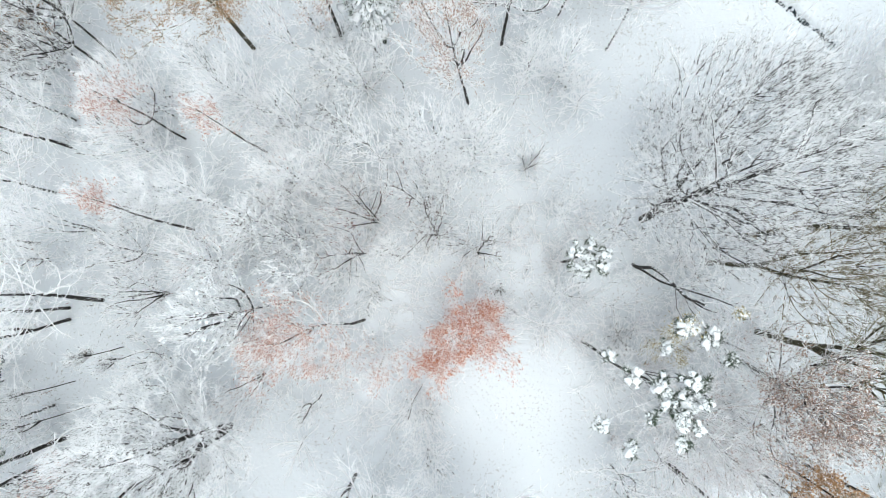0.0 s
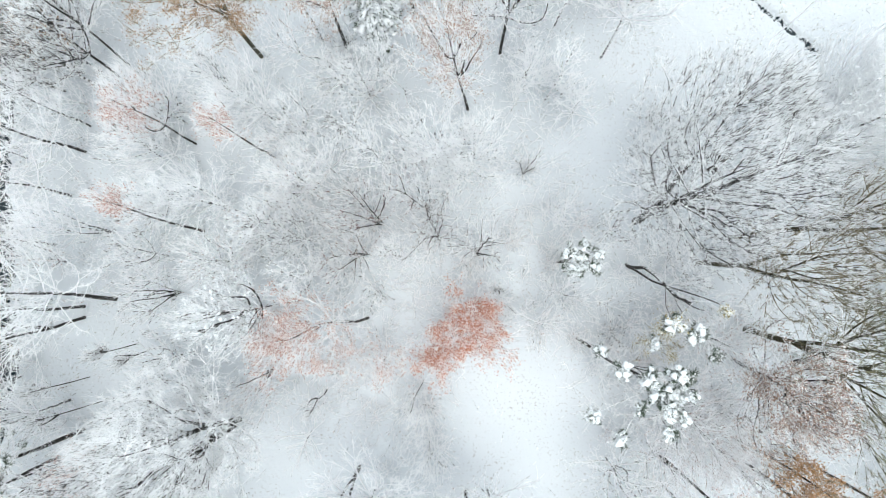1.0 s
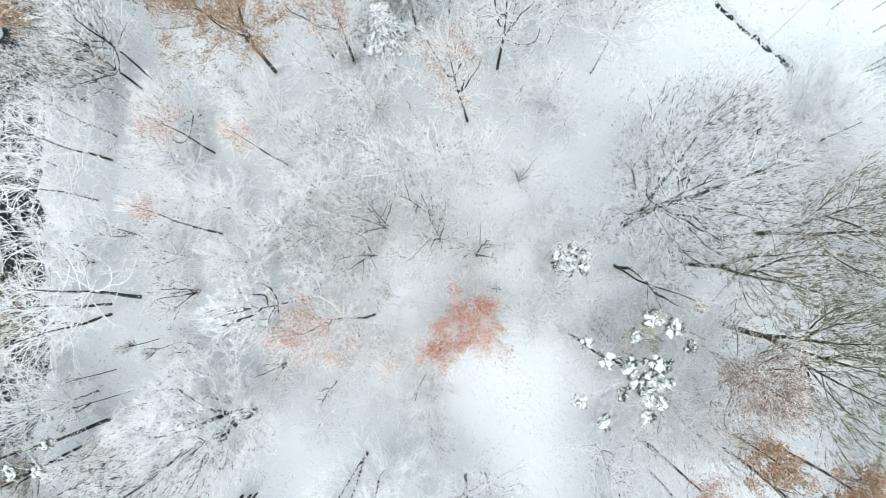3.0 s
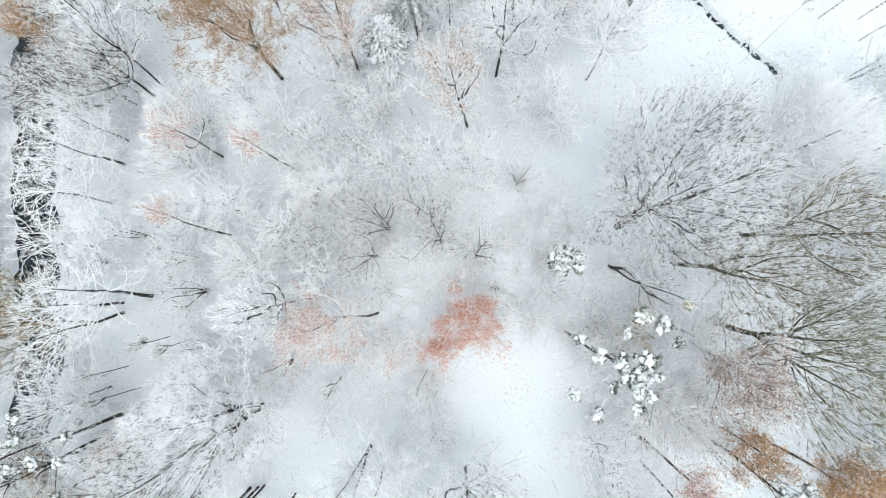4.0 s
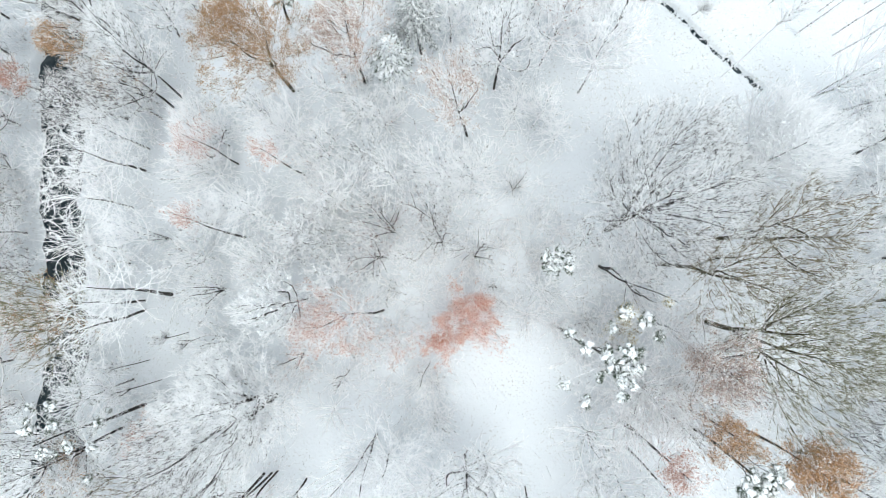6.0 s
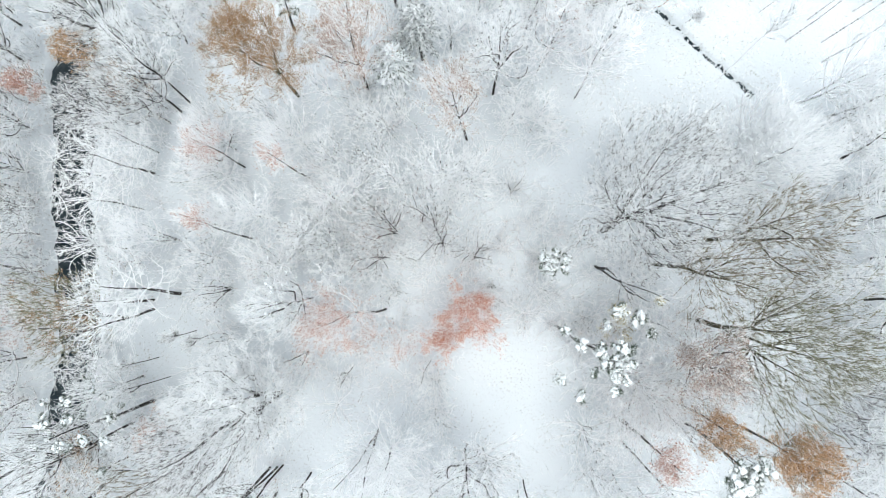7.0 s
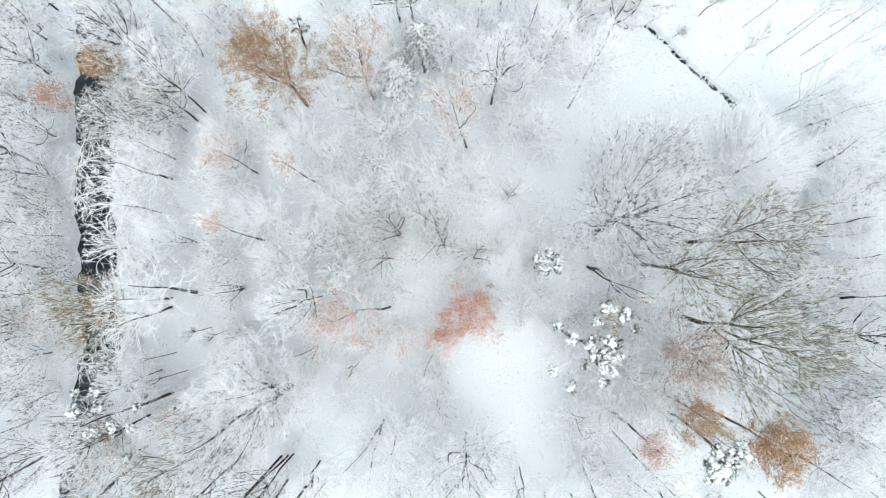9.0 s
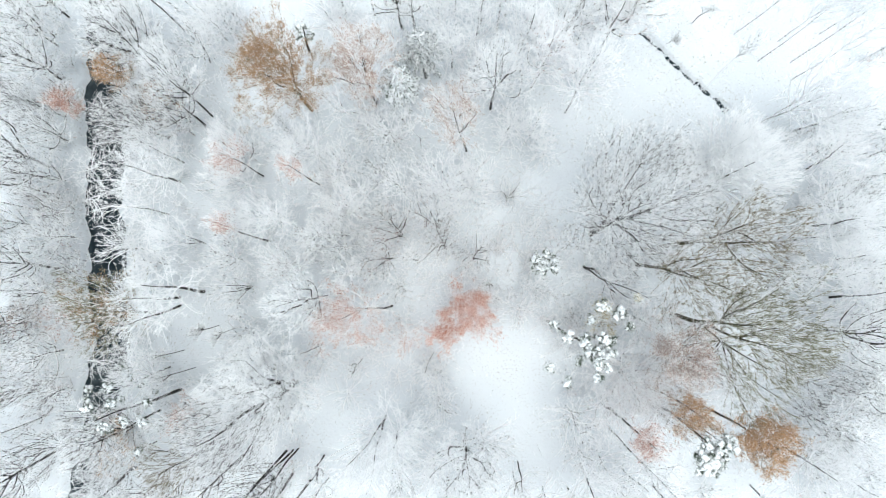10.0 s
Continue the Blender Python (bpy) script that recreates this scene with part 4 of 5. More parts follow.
# young growth in the middle
broad_tree(0.26, -4.79, 8.5, 0.20, 0.12, 3.7, twigs='pink', leaves='red', crown=0.22, leaf_count=5200, leaf_size=0.055, core=0.8, dens=2.7, trunk=0.13, patchy=0.3)
broad_tree(-2.27, -7.18, 7, -0.25, -0.12, 2.1, twigs='pink', leaves='red', crown=0.25, leaf_count=1900, leaf_size=0.05, trunk=0.09, dens=1.8, patchy=0.4)
broad_tree(-8.09, -4.07, 11, -5.47, -0.89, 3.7, twigs='pink', leaves='rose', core=1.0, trunk=0.16, crown=0.5, leaf_count=6400, wobble=0.4, dens=1.5, patchy=0.2, bark=M_BARK_BARE, leaf_size=0.056)
broad_tree(-14.22, -2.62, 14, -2.89, -0.34, 3.4, twigs='frost', trunk=0.14, crown=0.5, snow=210, bark=M_BARK_BARE)
broad_tree(-16.97, -4.36, 10, 0.98, 0.45, 2.4, twigs='frost', snow=100, crown=0.4)
fan_tree(-16.74, -8.70, 9, 0.70, -0.92, 3.3, twigs='pink', limbs=10, dens=1.5)
broad_tree(-9.56, -6.67, 7, -0.25, 0.07, 2.6, twigs='pink', leaves='rose', core=0.8, crown=0.25, leaf_count=900, leaf_size=0.056)
broad_tree(-6.54, -6.86, 7, 0.36, -0.45, 2.6, twigs='pink', leaves='rose', core=0.8, crown=0.25, leaf_count=800, trunk=0.085, bark=M_BARK_MID, wobble=0.05, leaf_size=0.056)
pole_tree(-11.82, -10.27, 6, -0.14, -0.82, 0.8, twigs='frost', bark=M_BARK_BARE)
pole_tree(-3.34, -9.44, 6, -0.69, -1.49, 0.8, twigs='frost', bark=M_BARK_BARE)
fan_tree(-6.97, 4.15, 8.5, -1.64, 1.04, 3.9, twigs='rust', limbs=13, dens=1.7)
fan_tree(-8.38, 1.47, 8, -1.61, 0.19, 3.6, twigs='rust', limbs=12, dens=1.7)
pole_tree(-4.35, 1.27, 6, -1.16, 0.69, 1.2, twigs='frost', wobble=0.5, crown=0.4, bark=M_BARK_BARE)
fan_tree(-2.47, 4.95, 9, -1.38, 2.06, 3.4, twigs='rust', limbs=12, dens=1.7)
fan_tree(-2.07, 2.94, 8, -0.65, 0.73, 3.6, twigs='dark', limbs=13, dens=1.7)
fan_tree(1.27, 1.60, 7, 0.17, 0.56, 3, twigs='dark', limbs=11, dens=1.5)
fan_tree(5.29, 8.55, 7.5, -0.20, 0.10, 2.5, twigs='frost', limbs=12, dens=1.0)
broad_tree(-2.21, 9.39, 12.5, 0.39, -0.12, 3.6, twigs='frost', crown=0.35, dens=1.7, thick=0.8)
broad_tree(0.81, 9.04, 11, -0.01, -0.00, 3.2, twigs='frost', crown=0.35, dens=1.7, thick=0.8)
broad_tree(-1.20, 6.02, 9, -0.08, 1.28, 2.4, twigs='frost', crown=0.4)
broad_tree(-8.88, 10.63, 10, 0.04, 0.35, 2.6, twigs='grey', crown=0.35)
broad_tree(-6.58, 9.07, 10, -0.22, 0.04, 3, twigs='frost', dens=1.4, thick=0.8, crown=0.3)
broad_tree(-11.31, 8.75, 9, 0.27, 0.06, 2.8, twigs='white', dens=1.4, thick=0.8, crown=0.3)
broad_tree(-13.30, 2.69, 9, -0.06, 0.24, 3.2, twigs='grey', crown=0.3)
broad_tree(-7.94, 14.83, 10, 0.26, -0.07, 2.8, twigs='frost', dens=1.4, thick=0.8, crown=0.3)
broad_tree(-14.04, 12.15, 9, 0.61, -0.07, 2.8, twigs='frost', dens=1.4, thick=0.8, crown=0.3)
broad_tree(5.52, 16.09, 9, -0.41, -0.60, 2.6, twigs='white', crown=0.3)
pole_tree(4.77, -3.85, 5, -1.45, 1.01, 0.6, twigs='frost', trunk=0.07, bark=M_BARK_BARE)
pole_tree(3.32, -0.93, 5, -1.10, -1.04, 0.7, twigs='frost', wobble=0.4, trunk=0.07, bark=M_BARK_BARE)
broad_tree(12.75, 3.32, 6, -1.21, 0.02, 2.2, twigs='grey', crown=0.25)
broad_tree(8.46, 4.66, 6, -0.42, 0.09, 2, twigs='frost', crown=0.25)
broad_tree(6.76, -4.31, 6, -0.28, -0.05, 2.4, twigs='pink', crown=0.25)
broad_tree(8.09, -1.99, 6, -0.21, 0.05, 2.4, twigs='frost', crown=0.25)
broad_tree(15.30, -5.94, 8, -0.65, 0.27, 1.7, twigs='brown', leaves='yellow', crown=0.4, leaf_count=600, leaf_size=0.05)
broad_tree(19.88, -5.27, 12, -1.80, 0.09, 3.4, twigs='pink', crown=0.35)
broad_tree(15.87, -14.77, 9, -0.64, 0.21, 3.2, twigs='pink', crown=0.3)

# white trees on the stream banks
broad_tree(-46.22, 31.84, 9, 7.65, -3.51, 2.6, twigs='frost', crown=0.3, thick=1.0, dens=0.85, crook=True)
broad_tree(-40.19, 30.35, 9, 3.31, -2.78, 2.6, twigs='white', crown=0.3, thick=1.0, dens=0.85, crook=True)
broad_tree(-46.24, 26.58, 8, 7.26, -2.13, 2.4, twigs='white', crown=0.3, thick=1.0, dens=0.85, crook=True)
broad_tree(-39.83, 22.67, 9, 3.52, -2.29, 2.8, twigs='white', crown=0.3, thick=1.0, dens=0.85, crook=True)
broad_tree(-46.22, 19.95, 9, 7.71, -2.28, 2.8, twigs='frost', crown=0.3, thick=1.0, dens=0.85, crook=True)
broad_tree(-45.85, 15.79, 9, 7.72, -1.74, 2.6, twigs='white', crown=0.3, thick=1.0, dens=0.85, crook=True)
broad_tree(-39.45, 10.24, 8, 2.78, -0.86, 2.6, twigs='white', crown=0.3, thick=1.0, dens=0.85, crook=True)
broad_tree(-46.33, 12.34, 10, 7.99, -1.30, 3, twigs='white', crown=0.3, thick=1.0, dens=0.85, crook=True)
broad_tree(-46.38, 8.55, 9, 7.66, -0.81, 2.8, twigs='frost', crown=0.3, thick=1.0, dens=0.85, crook=True)
broad_tree(-45.58, -10.83, 9, 7.68, 0.93, 2.8, twigs='white', crown=0.3, thick=1.0, dens=0.85, crook=True)
broad_tree(-39.61, -9.46, 9, 3.48, 0.74, 2.6, twigs='white', crown=0.3, thick=1.0, dens=0.85, crook=True)
broad_tree(-47.17, -16.88, 10, 8.53, 1.74, 2.8, twigs='white', crown=0.3, thick=1.0, dens=0.85, crook=True)

# woodland beyond the stream
broad_tree(-52.56, 30.52, 9, 0.52, 0.53, 3, twigs='frost', crown=0.3)
broad_tree(-54.46, 22.12, 10, -0.19, -0.17, 3.2, twigs='frost', crown=0.3)
broad_tree(-50.50, 19.29, 9, 0.03, 0.33, 3, twigs='grey', crown=0.3)
broad_tree(-54.85, 10.31, 10, -0.47, 0.30, 3.2, twigs='frost', crown=0.3)
broad_tree(-51.20, 5.47, 9, 0.36, 0.43, 3, twigs='frost', crown=0.3)
broad_tree(-53.82, -1.37, 9, -0.56, 0.53, 3, twigs='grey', crown=0.3)
broad_tree(-49.48, -7.47, 9, -0.49, -0.19, 3.2, twigs='frost', crown=0.3)
broad_tree(-53.56, -10.87, 10, 0.13, 0.50, 3.2, twigs='frost', crown=0.3)
broad_tree(-50.02, -13.55, 8, -0.19, 0.51, 2.8, twigs='grey', crown=0.3)
broad_tree(-51.10, -24.93, 9, 0.05, -0.23, 3, twigs='frost', crown=0.3)
broad_tree(-54.38, -18.95, 7, -0.22, -0.39, 2.4, twigs='frost', crown=0.3)

# light growth in the north and west
broad_tree(-25.00, 14.95, 9, -0.51, -0.42, 2.8, twigs='white', crown=0.28, dens=1.2, thick=1.0)
broad_tree(-27.01, 10.18, 9, 0.23, 0.60, 2.8, twigs='frost', crown=0.28, dens=1.2, thick=1.0)
broad_tree(-20.21, 16.29, 8, -0.41, -0.54, 2.6, twigs='frost', crown=0.28, dens=1.2, thick=1.0)
broad_tree(-17.37, 3.36, 8, 0.58, 0.04, 2.8, twigs='pink', crown=0.28, dens=1.2, thick=1.0)
broad_tree(-24.90, 6.09, 8, -0.11, -0.32, 2.6, twigs='white', crown=0.28, dens=1.2, thick=1.0)
broad_tree(-26.21, 1.35, 8, 0.11, 0.39, 2.8, twigs='frost', crown=0.28, dens=1.2, thick=1.0)
broad_tree(-20.07, 0.67, 8, -0.05, -0.09, 2.8, twigs='frost', crown=0.28, dens=1.2, thick=1.0)
broad_tree(-13.33, 6.73, 8, -0.53, 0.50, 2.8, twigs='pink', crown=0.28, dens=1.2, thick=1.0)
broad_tree(-17.46, 14.22, 8, -0.56, -0.01, 2.6, twigs='white', crown=0.28, dens=1.2, thick=1.0)
broad_tree(-10.66, 16.22, 8, 0.41, -0.44, 2.6, twigs='frost', crown=0.28, dens=1.2, thick=1.0)
broad_tree(1.51, 22.24, 9, 0.16, 0.35, 2.6, twigs='pink', crown=0.28, dens=1.2, thick=1.0)
broad_tree(9.51, 13.37, 7, -0.47, -0.08, 2.4, twigs='white', crown=0.28, dens=1.2, thick=1.0)
broad_tree(14.90, 22.78, 9, -0.42, 0.41, 2.6, twigs='frost', crown=0.28, dens=1.2, thick=1.0)
broad_tree(16.13, 11.99, 6, -0.25, -0.06, 2.2, twigs='frost', crown=0.28, dens=1.2, thick=1.0)
broad_tree(-35.12, 0.68, 8, 0.60, 0.42, 2.6, twigs='pink', crown=0.28, dens=1.2, thick=1.0)
broad_tree(-13.21, -13.98, 5, 0.57, -0.06, 2, twigs='white', crown=0.28, dens=1.2, thick=1.0)
broad_tree(-24.74, -7.39, 7, -0.01, 0.28, 2.4, twigs='frost', crown=0.28, dens=1.2, thick=1.0)
broad_tree(42.33, -11.69, 9, -0.03, -0.25, 3, twigs='frost', crown=0.28, dens=1.2, thick=1.0)
broad_tree(45.68, -5.21, 10, -0.12, -0.42, 3, twigs='pink', crown=0.28, dens=1.2, thick=1.0)
broad_tree(31.73, 3.95, 8, -0.15, 0.59, 2.4, twigs='white', crown=0.28, dens=1.2, thick=1.0)
broad_tree(44.14, -15.54, 9, 0.55, 0.15, 3, twigs='frost', crown=0.28, dens=1.2, thick=1.0)
broad_tree(13.21, -20.32, 7, -0.00, -0.19, 2.6, twigs='frost', crown=0.28, dens=1.2, thick=1.0)
broad_tree(9.27, -24.89, 9, -0.49, -0.27, 3, twigs='pink', crown=0.28, dens=1.2, thick=1.0)
broad_tree(18.38, -22.85, 9, 0.34, 0.44, 3, twigs='white', crown=0.28, dens=1.2, thick=1.0)

# more light growth toward the edges of the wood
broad_tree(-53.91, -8.30, 10.2, -0.17, 0.34, 3.1, twigs='frost', crown=0.28, dens=1.25, thick=1.0)
broad_tree(-53.26, -14.31, 11, 0.33, 0.23, 3.1, twigs='grey', crown=0.28, dens=1.25, thick=1.0)
broad_tree(-51.47, 18.68, 7, 0.20, 0.31, 3, twigs='frost', crown=0.28, dens=1.25, thick=1.0)
broad_tree(-51.02, 28.74, 11, -0.16, 0.25, 2.8, twigs='frost', crown=0.28, dens=1.25, thick=1.0)
broad_tree(-54.34, 30.41, 12, -0.26, -0.02, 3.3, twigs='grey', crown=0.28, dens=1.25, thick=1.0)
broad_tree(-47.55, -3.95, 7.2, 0.32, 0.23, 2.9, twigs='frost', crown=0.28, dens=1.25, thick=1.0)
broad_tree(-47.20, 10.69, 7.8, -0.25, 0.53, 3.4, twigs='frost', crown=0.28, dens=1.25, thick=1.0)
broad_tree(-53.88, -22.16, 9.3, 0.18, 0.10, 3.2, twigs='grey', crown=0.28, dens=1.25, thick=1.0)
broad_tree(-52.56, 3.83, 7.9, -0.59, 0.06, 2.6, twigs='frost', crown=0.28, dens=1.25, thick=1.0)
broad_tree(-48.16, 18.72, 10.9, -0.30, 0.21, 2.8, twigs='frost', crown=0.28, dens=1.25, thick=1.0)
broad_tree(-46.33, -20.08, 10.8, -0.04, 0.38, 3.4, twigs='grey', crown=0.28, dens=1.25, thick=1.0)
broad_tree(-50.09, -10.58, 7.6, 0.18, 0.36, 3.1, twigs='frost', crown=0.28, dens=1.25, thick=1.0)
broad_tree(-52.19, 10.92, 9.3, -0.18, 0.17, 3, twigs='frost', crown=0.28, dens=1.25, thick=1.0)
broad_tree(-56.17, 27.33, 10.6, 0.29, 0.39, 3.6, twigs='grey', crown=0.28, dens=1.25, thick=1.0)
broad_tree(43.10, 9.65, 9.8, -0.18, 0.41, 3.3, twigs='white', crown=0.28, dens=1.25, thick=1.0)
broad_tree(40.08, 7.42, 9.8, 0.44, 0.23, 3.2, twigs='grey', crown=0.28, dens=1.25, thick=1.0)
broad_tree(39.82, 15.90, 8.7, 0.57, 0.55, 3.5, twigs='frost', crown=0.28, dens=1.25, thick=1.0)
broad_tree(38.26, 3.54, 10.9, 0.02, 0.04, 3, twigs='white', crown=0.28, dens=1.25, thick=1.0)
broad_tree(45.07, 6.15, 11.5, -0.40, 0.40, 3.6, twigs='grey', crown=0.28, dens=1.25, thick=1.0)
broad_tree(41.91, 0.19, 11.8, 0.52, -0.03, 3.2, twigs='frost', crown=0.28, dens=1.25, thick=1.0)
broad_tree(47.34, 9.70, 8.9, 0.23, 0.26, 2.8, twigs='white', crown=0.28, dens=1.25, thick=1.0)
broad_tree(47.44, 15.98, 7.3, 0.28, -0.39, 3.4, twigs='grey', crown=0.28, dens=1.25, thick=1.0)
broad_tree(38.52, 12.66, 11.5, 0.34, 0.10, 3.6, twigs='frost', crown=0.28, dens=1.25, thick=1.0)
broad_tree(46.74, 3.85, 11.4, 0.20, -0.10, 3.2, twigs='white', crown=0.28, dens=1.25, thick=1.0)
broad_tree(47.05, 13.20, 9.7, 0.15, 0.33, 2.9, twigs='grey', crown=0.28, dens=1.25, thick=1.0)
broad_tree(45.96, -1.57, 10.4, 0.16, 0.26, 3.6, twigs='frost', crown=0.28, dens=1.25, thick=1.0)
broad_tree(38.04, -15.59, 10.2, -0.57, -0.41, 3.5, twigs='grey', crown=0.28, dens=1.25, thick=1.0)
broad_tree(43.90, -7.48, 9, -0.07, 0.18, 3.6, twigs='white', crown=0.28, dens=1.25, thick=1.0)
broad_tree(47.29, -4.49, 7.5, -0.34, 0.22, 2.7, twigs='frost', crown=0.28, dens=1.25, thick=1.0)
broad_tree(38.11, -12.04, 7.7, 0.16, -0.55, 3.5, twigs='grey', crown=0.28, dens=1.25, thick=1.0)
broad_tree(39.72, -5.74, 8.9, -0.03, -0.33, 3.3, twigs='white', crown=0.28, dens=1.25, thick=1.0)
broad_tree(44.87, -22.12, 10.9, -0.54, -0.44, 3.4, twigs='frost', crown=0.28, dens=1.25, thick=1.0)
broad_tree(38.33, -19.63, 7.9, -0.22, -0.38, 3.3, twigs='grey', crown=0.28, dens=1.25, thick=1.0)
broad_tree(47.12, -8.38, 9.5, -0.37, -0.56, 3.1, twigs='white', crown=0.28, dens=1.25, thick=1.0)
broad_tree(43.94, -13.49, 10.7, -0.04, -0.14, 3.6, twigs='frost', crown=0.28, dens=1.25, thick=1.0)
broad_tree(40.91, -18.07, 9.6, 0.13, 0.11, 3.2, twigs='grey', crown=0.28, dens=1.25, thick=1.0)
broad_tree(40.81, -24.97, 7.5, -0.31, 0.48, 2.7, twigs='white', crown=0.28, dens=1.25, thick=1.0)
broad_tree(43.18, -10.65, 9, -0.60, -0.11, 2.8, twigs='frost', crown=0.28, dens=1.25, thick=1.0)
broad_tree(-15.03, 28.97, 8.2, -0.27, -0.11, 3.3, twigs='white', crown=0.28, dens=1.25, thick=1.0)
broad_tree(13.60, 26.33, 9.3, -0.46, 0.40, 2.8, twigs='frost', crown=0.28, dens=1.25, thick=1.0)
broad_tree(-2.41, 28.38, 10.2, -0.15, -0.56, 3.6, twigs='white', crown=0.28, dens=1.25, thick=1.0)
broad_tree(1.58, 26.55, 11.5, 0.14, -0.49, 3.4, twigs='white', crown=0.28, dens=1.25, thick=1.0)
broad_tree(6.57, 26.15, 10.3, 0.05, -0.19, 3.5, twigs='frost', crown=0.28, dens=1.25, thick=1.0)
broad_tree(-7.64, 25.08, 8.9, 0.10, 0.55, 3.2, twigs='white', crown=0.28, dens=1.25, thick=1.0)
broad_tree(19.92, 31.84, 8.6, 0.38, -0.10, 2.9, twigs='white', crown=0.28, dens=1.25, thick=1.0)
broad_tree(3.82, 31.53, 8.5, 0.38, 0.17, 3.5, twigs='frost', crown=0.28, dens=1.25, thick=1.0)
broad_tree(10.81, 28.42, 7.5, -0.16, -0.43, 3.6, twigs='white', crown=0.28, dens=1.25, thick=1.0)
broad_tree(-30.46, 29.59, 8.7, 0.12, 0.08, 3.2, twigs='white', crown=0.28, dens=1.25, thick=1.0)
broad_tree(-27.17, 28.01, 8.3, 0.55, 0.56, 3.4, twigs='frost', crown=0.28, dens=1.25, thick=1.0)
broad_tree(-37.68, 23.41, 8, 0.13, -0.18, 3.2, twigs='frost', crown=0.28, dens=1.25, thick=1.0)
broad_tree(-36.07, 27.36, 11.7, 0.47, -0.60, 3.1, twigs='white', crown=0.28, dens=1.25, thick=1.0)
broad_tree(-33.92, 24.21, 8.4, -0.47, 0.08, 2.8, twigs='frost', crown=0.28, dens=1.25, thick=1.0)
broad_tree(-37.12, 19.66, 7.2, 0.14, -0.43, 3.4, twigs='frost', crown=0.28, dens=1.25, thick=1.0)
broad_tree(17.27, -24.35, 7.1, 0.16, 0.47, 3.1, twigs='frost', crown=0.28, dens=1.25, thick=1.0)
broad_tree(-15.68, -24.26, 10.5, -0.15, -0.08, 2.8, twigs='white', crown=0.28, dens=1.25, thick=1.0)
broad_tree(-0.30, -25.46, 8.9, -0.33, -0.25, 2.7, twigs='white', crown=0.28, dens=1.25, thick=1.0)
broad_tree(12.07, -24.99, 9.6, 0.57, -0.14, 2.6, twigs='frost', crown=0.28, dens=1.25, thick=1.0)
broad_tree(-10.16, -23.16, 9.8, 0.55, 0.50, 2.8, twigs='white', crown=0.28, dens=1.25, thick=1.0)
broad_tree(5.81, -23.31, 11, 0.11, -0.29, 2.9, twigs='white', crown=0.28, dens=1.25, thick=1.0)
broad_tree(-7.10, -22.86, 8.5, 0.58, -0.00, 3.2, twigs='frost', crown=0.28, dens=1.25, thick=1.0)
broad_tree(15.68, -21.27, 7.3, -0.10, -0.22, 3.1, twigs='white', crown=0.28, dens=1.25, thick=1.0)
broad_tree(-27.75, -20.71, 8.3, 0.58, -0.01, 2.7, twigs='frost', crown=0.28, dens=1.25, thick=1.0)
broad_tree(-38.18, -22.93, 10.4, -0.26, -0.03, 3.3, twigs='grey', crown=0.28, dens=1.25, thick=1.0)
broad_tree(-36.25, -20.19, 11.7, -0.45, 0.15, 3.1, twigs='frost', crown=0.28, dens=1.25, thick=1.0)
broad_tree(-32.10, -24.25, 10.6, -0.07, -0.25, 3.1, twigs='frost', crown=0.28, dens=1.25, thick=1.0)
broad_tree(-36.09, -25.35, 11, 0.34, 0.39, 3.5, twigs='grey', crown=0.28, dens=1.25, thick=1.0)
broad_tree(-16.57, 13.46, 10.9, -0.58, 0.04, 3.5, twigs='white', crown=0.28, dens=1.25, thick=1.0)
broad_tree(-18.57, 0.40, 11.9, -0.27, 0.52, 3, twigs='pink', crown=0.28, dens=1.25, thick=1.0)
broad_tree(-12.75, -0.14, 11, 0.34, -0.31, 2.6, twigs='frost', crown=0.28, dens=1.25, thick=1.0)
broad_tree(-21.21, 5.94, 10, -0.28, -0.41, 3.4, twigs='white', crown=0.28, dens=1.25, thick=1.0)
broad_tree(-12.99, 7.40, 11.4, 0.59, -0.25, 2.8, twigs='pink', crown=0.28, dens=1.25, thick=1.0)
broad_tree(-15.14, 3.56, 11.4, 0.13, -0.03, 3, twigs='frost', crown=0.28, dens=1.25, thick=1.0)
broad_tree(-25.15, 9.90, 7.9, 0.17, 0.12, 3.1, twigs='white', crown=0.28, dens=1.25, thick=1.0)
broad_tree(-14.64, 10.73, 7.7, 0.29, -0.46, 2.6, twigs='pink', crown=0.28, dens=1.25, thick=1.0)
broad_tree(-25.84, 5.00, 8.1, 0.31, -0.24, 2.7, twigs='frost', crown=0.28, dens=1.25, thick=1.0)
broad_tree(22.86, -12.12, 11.5, 0.04, -0.20, 3.1, twigs='pink', crown=0.28, dens=1.25, thick=1.0)
broad_tree(21.00, -15.06, 10.3, -0.04, -0.17, 2.9, twigs='pink', crown=0.28, dens=1.25, thick=1.0)
broad_tree(12.33, -16.10, 9.9, -0.56, -0.30, 3.4, twigs='frost', crown=0.28, dens=1.25, thick=1.0)

# saplings in the clearings
sapling(-10.80, -13.11, 2.8, 0.05, -0.58)
sapling(-13.06, -15.70, 2.7, -0.09, 0.09)
sapling(-9.99, -15.41, 2.6, 0.16, -0.02)
sapling(-6.32, -15.12, 2.9, -0.14, -0.13)
sapling(3.55, -13.88, 2.8, -0.36, -0.24)
sapling(6.26, -11.89, 2.8, -0.52, 0.40)
sapling(9.49, -9.90, 2.6, -0.08, -0.26)
sapling(0.91, -11.26, 2.7, 0.49, -0.43)
sapling(6.18, -14.77, 2.3, 0.06, -0.00)
sapling(4.93, -14.39, 2.1, -0.42, 0.10)
sapling(2.75, -17.42, 2.7, -0.52, -0.32)
sapling(7.34, -18.68, 2.7, 0.35, 0.20)
sapling(5.70, -20.00, 1.6, 0.27, 0.57)
sapling(8.64, -20.10, 3, 0.24, -0.54)
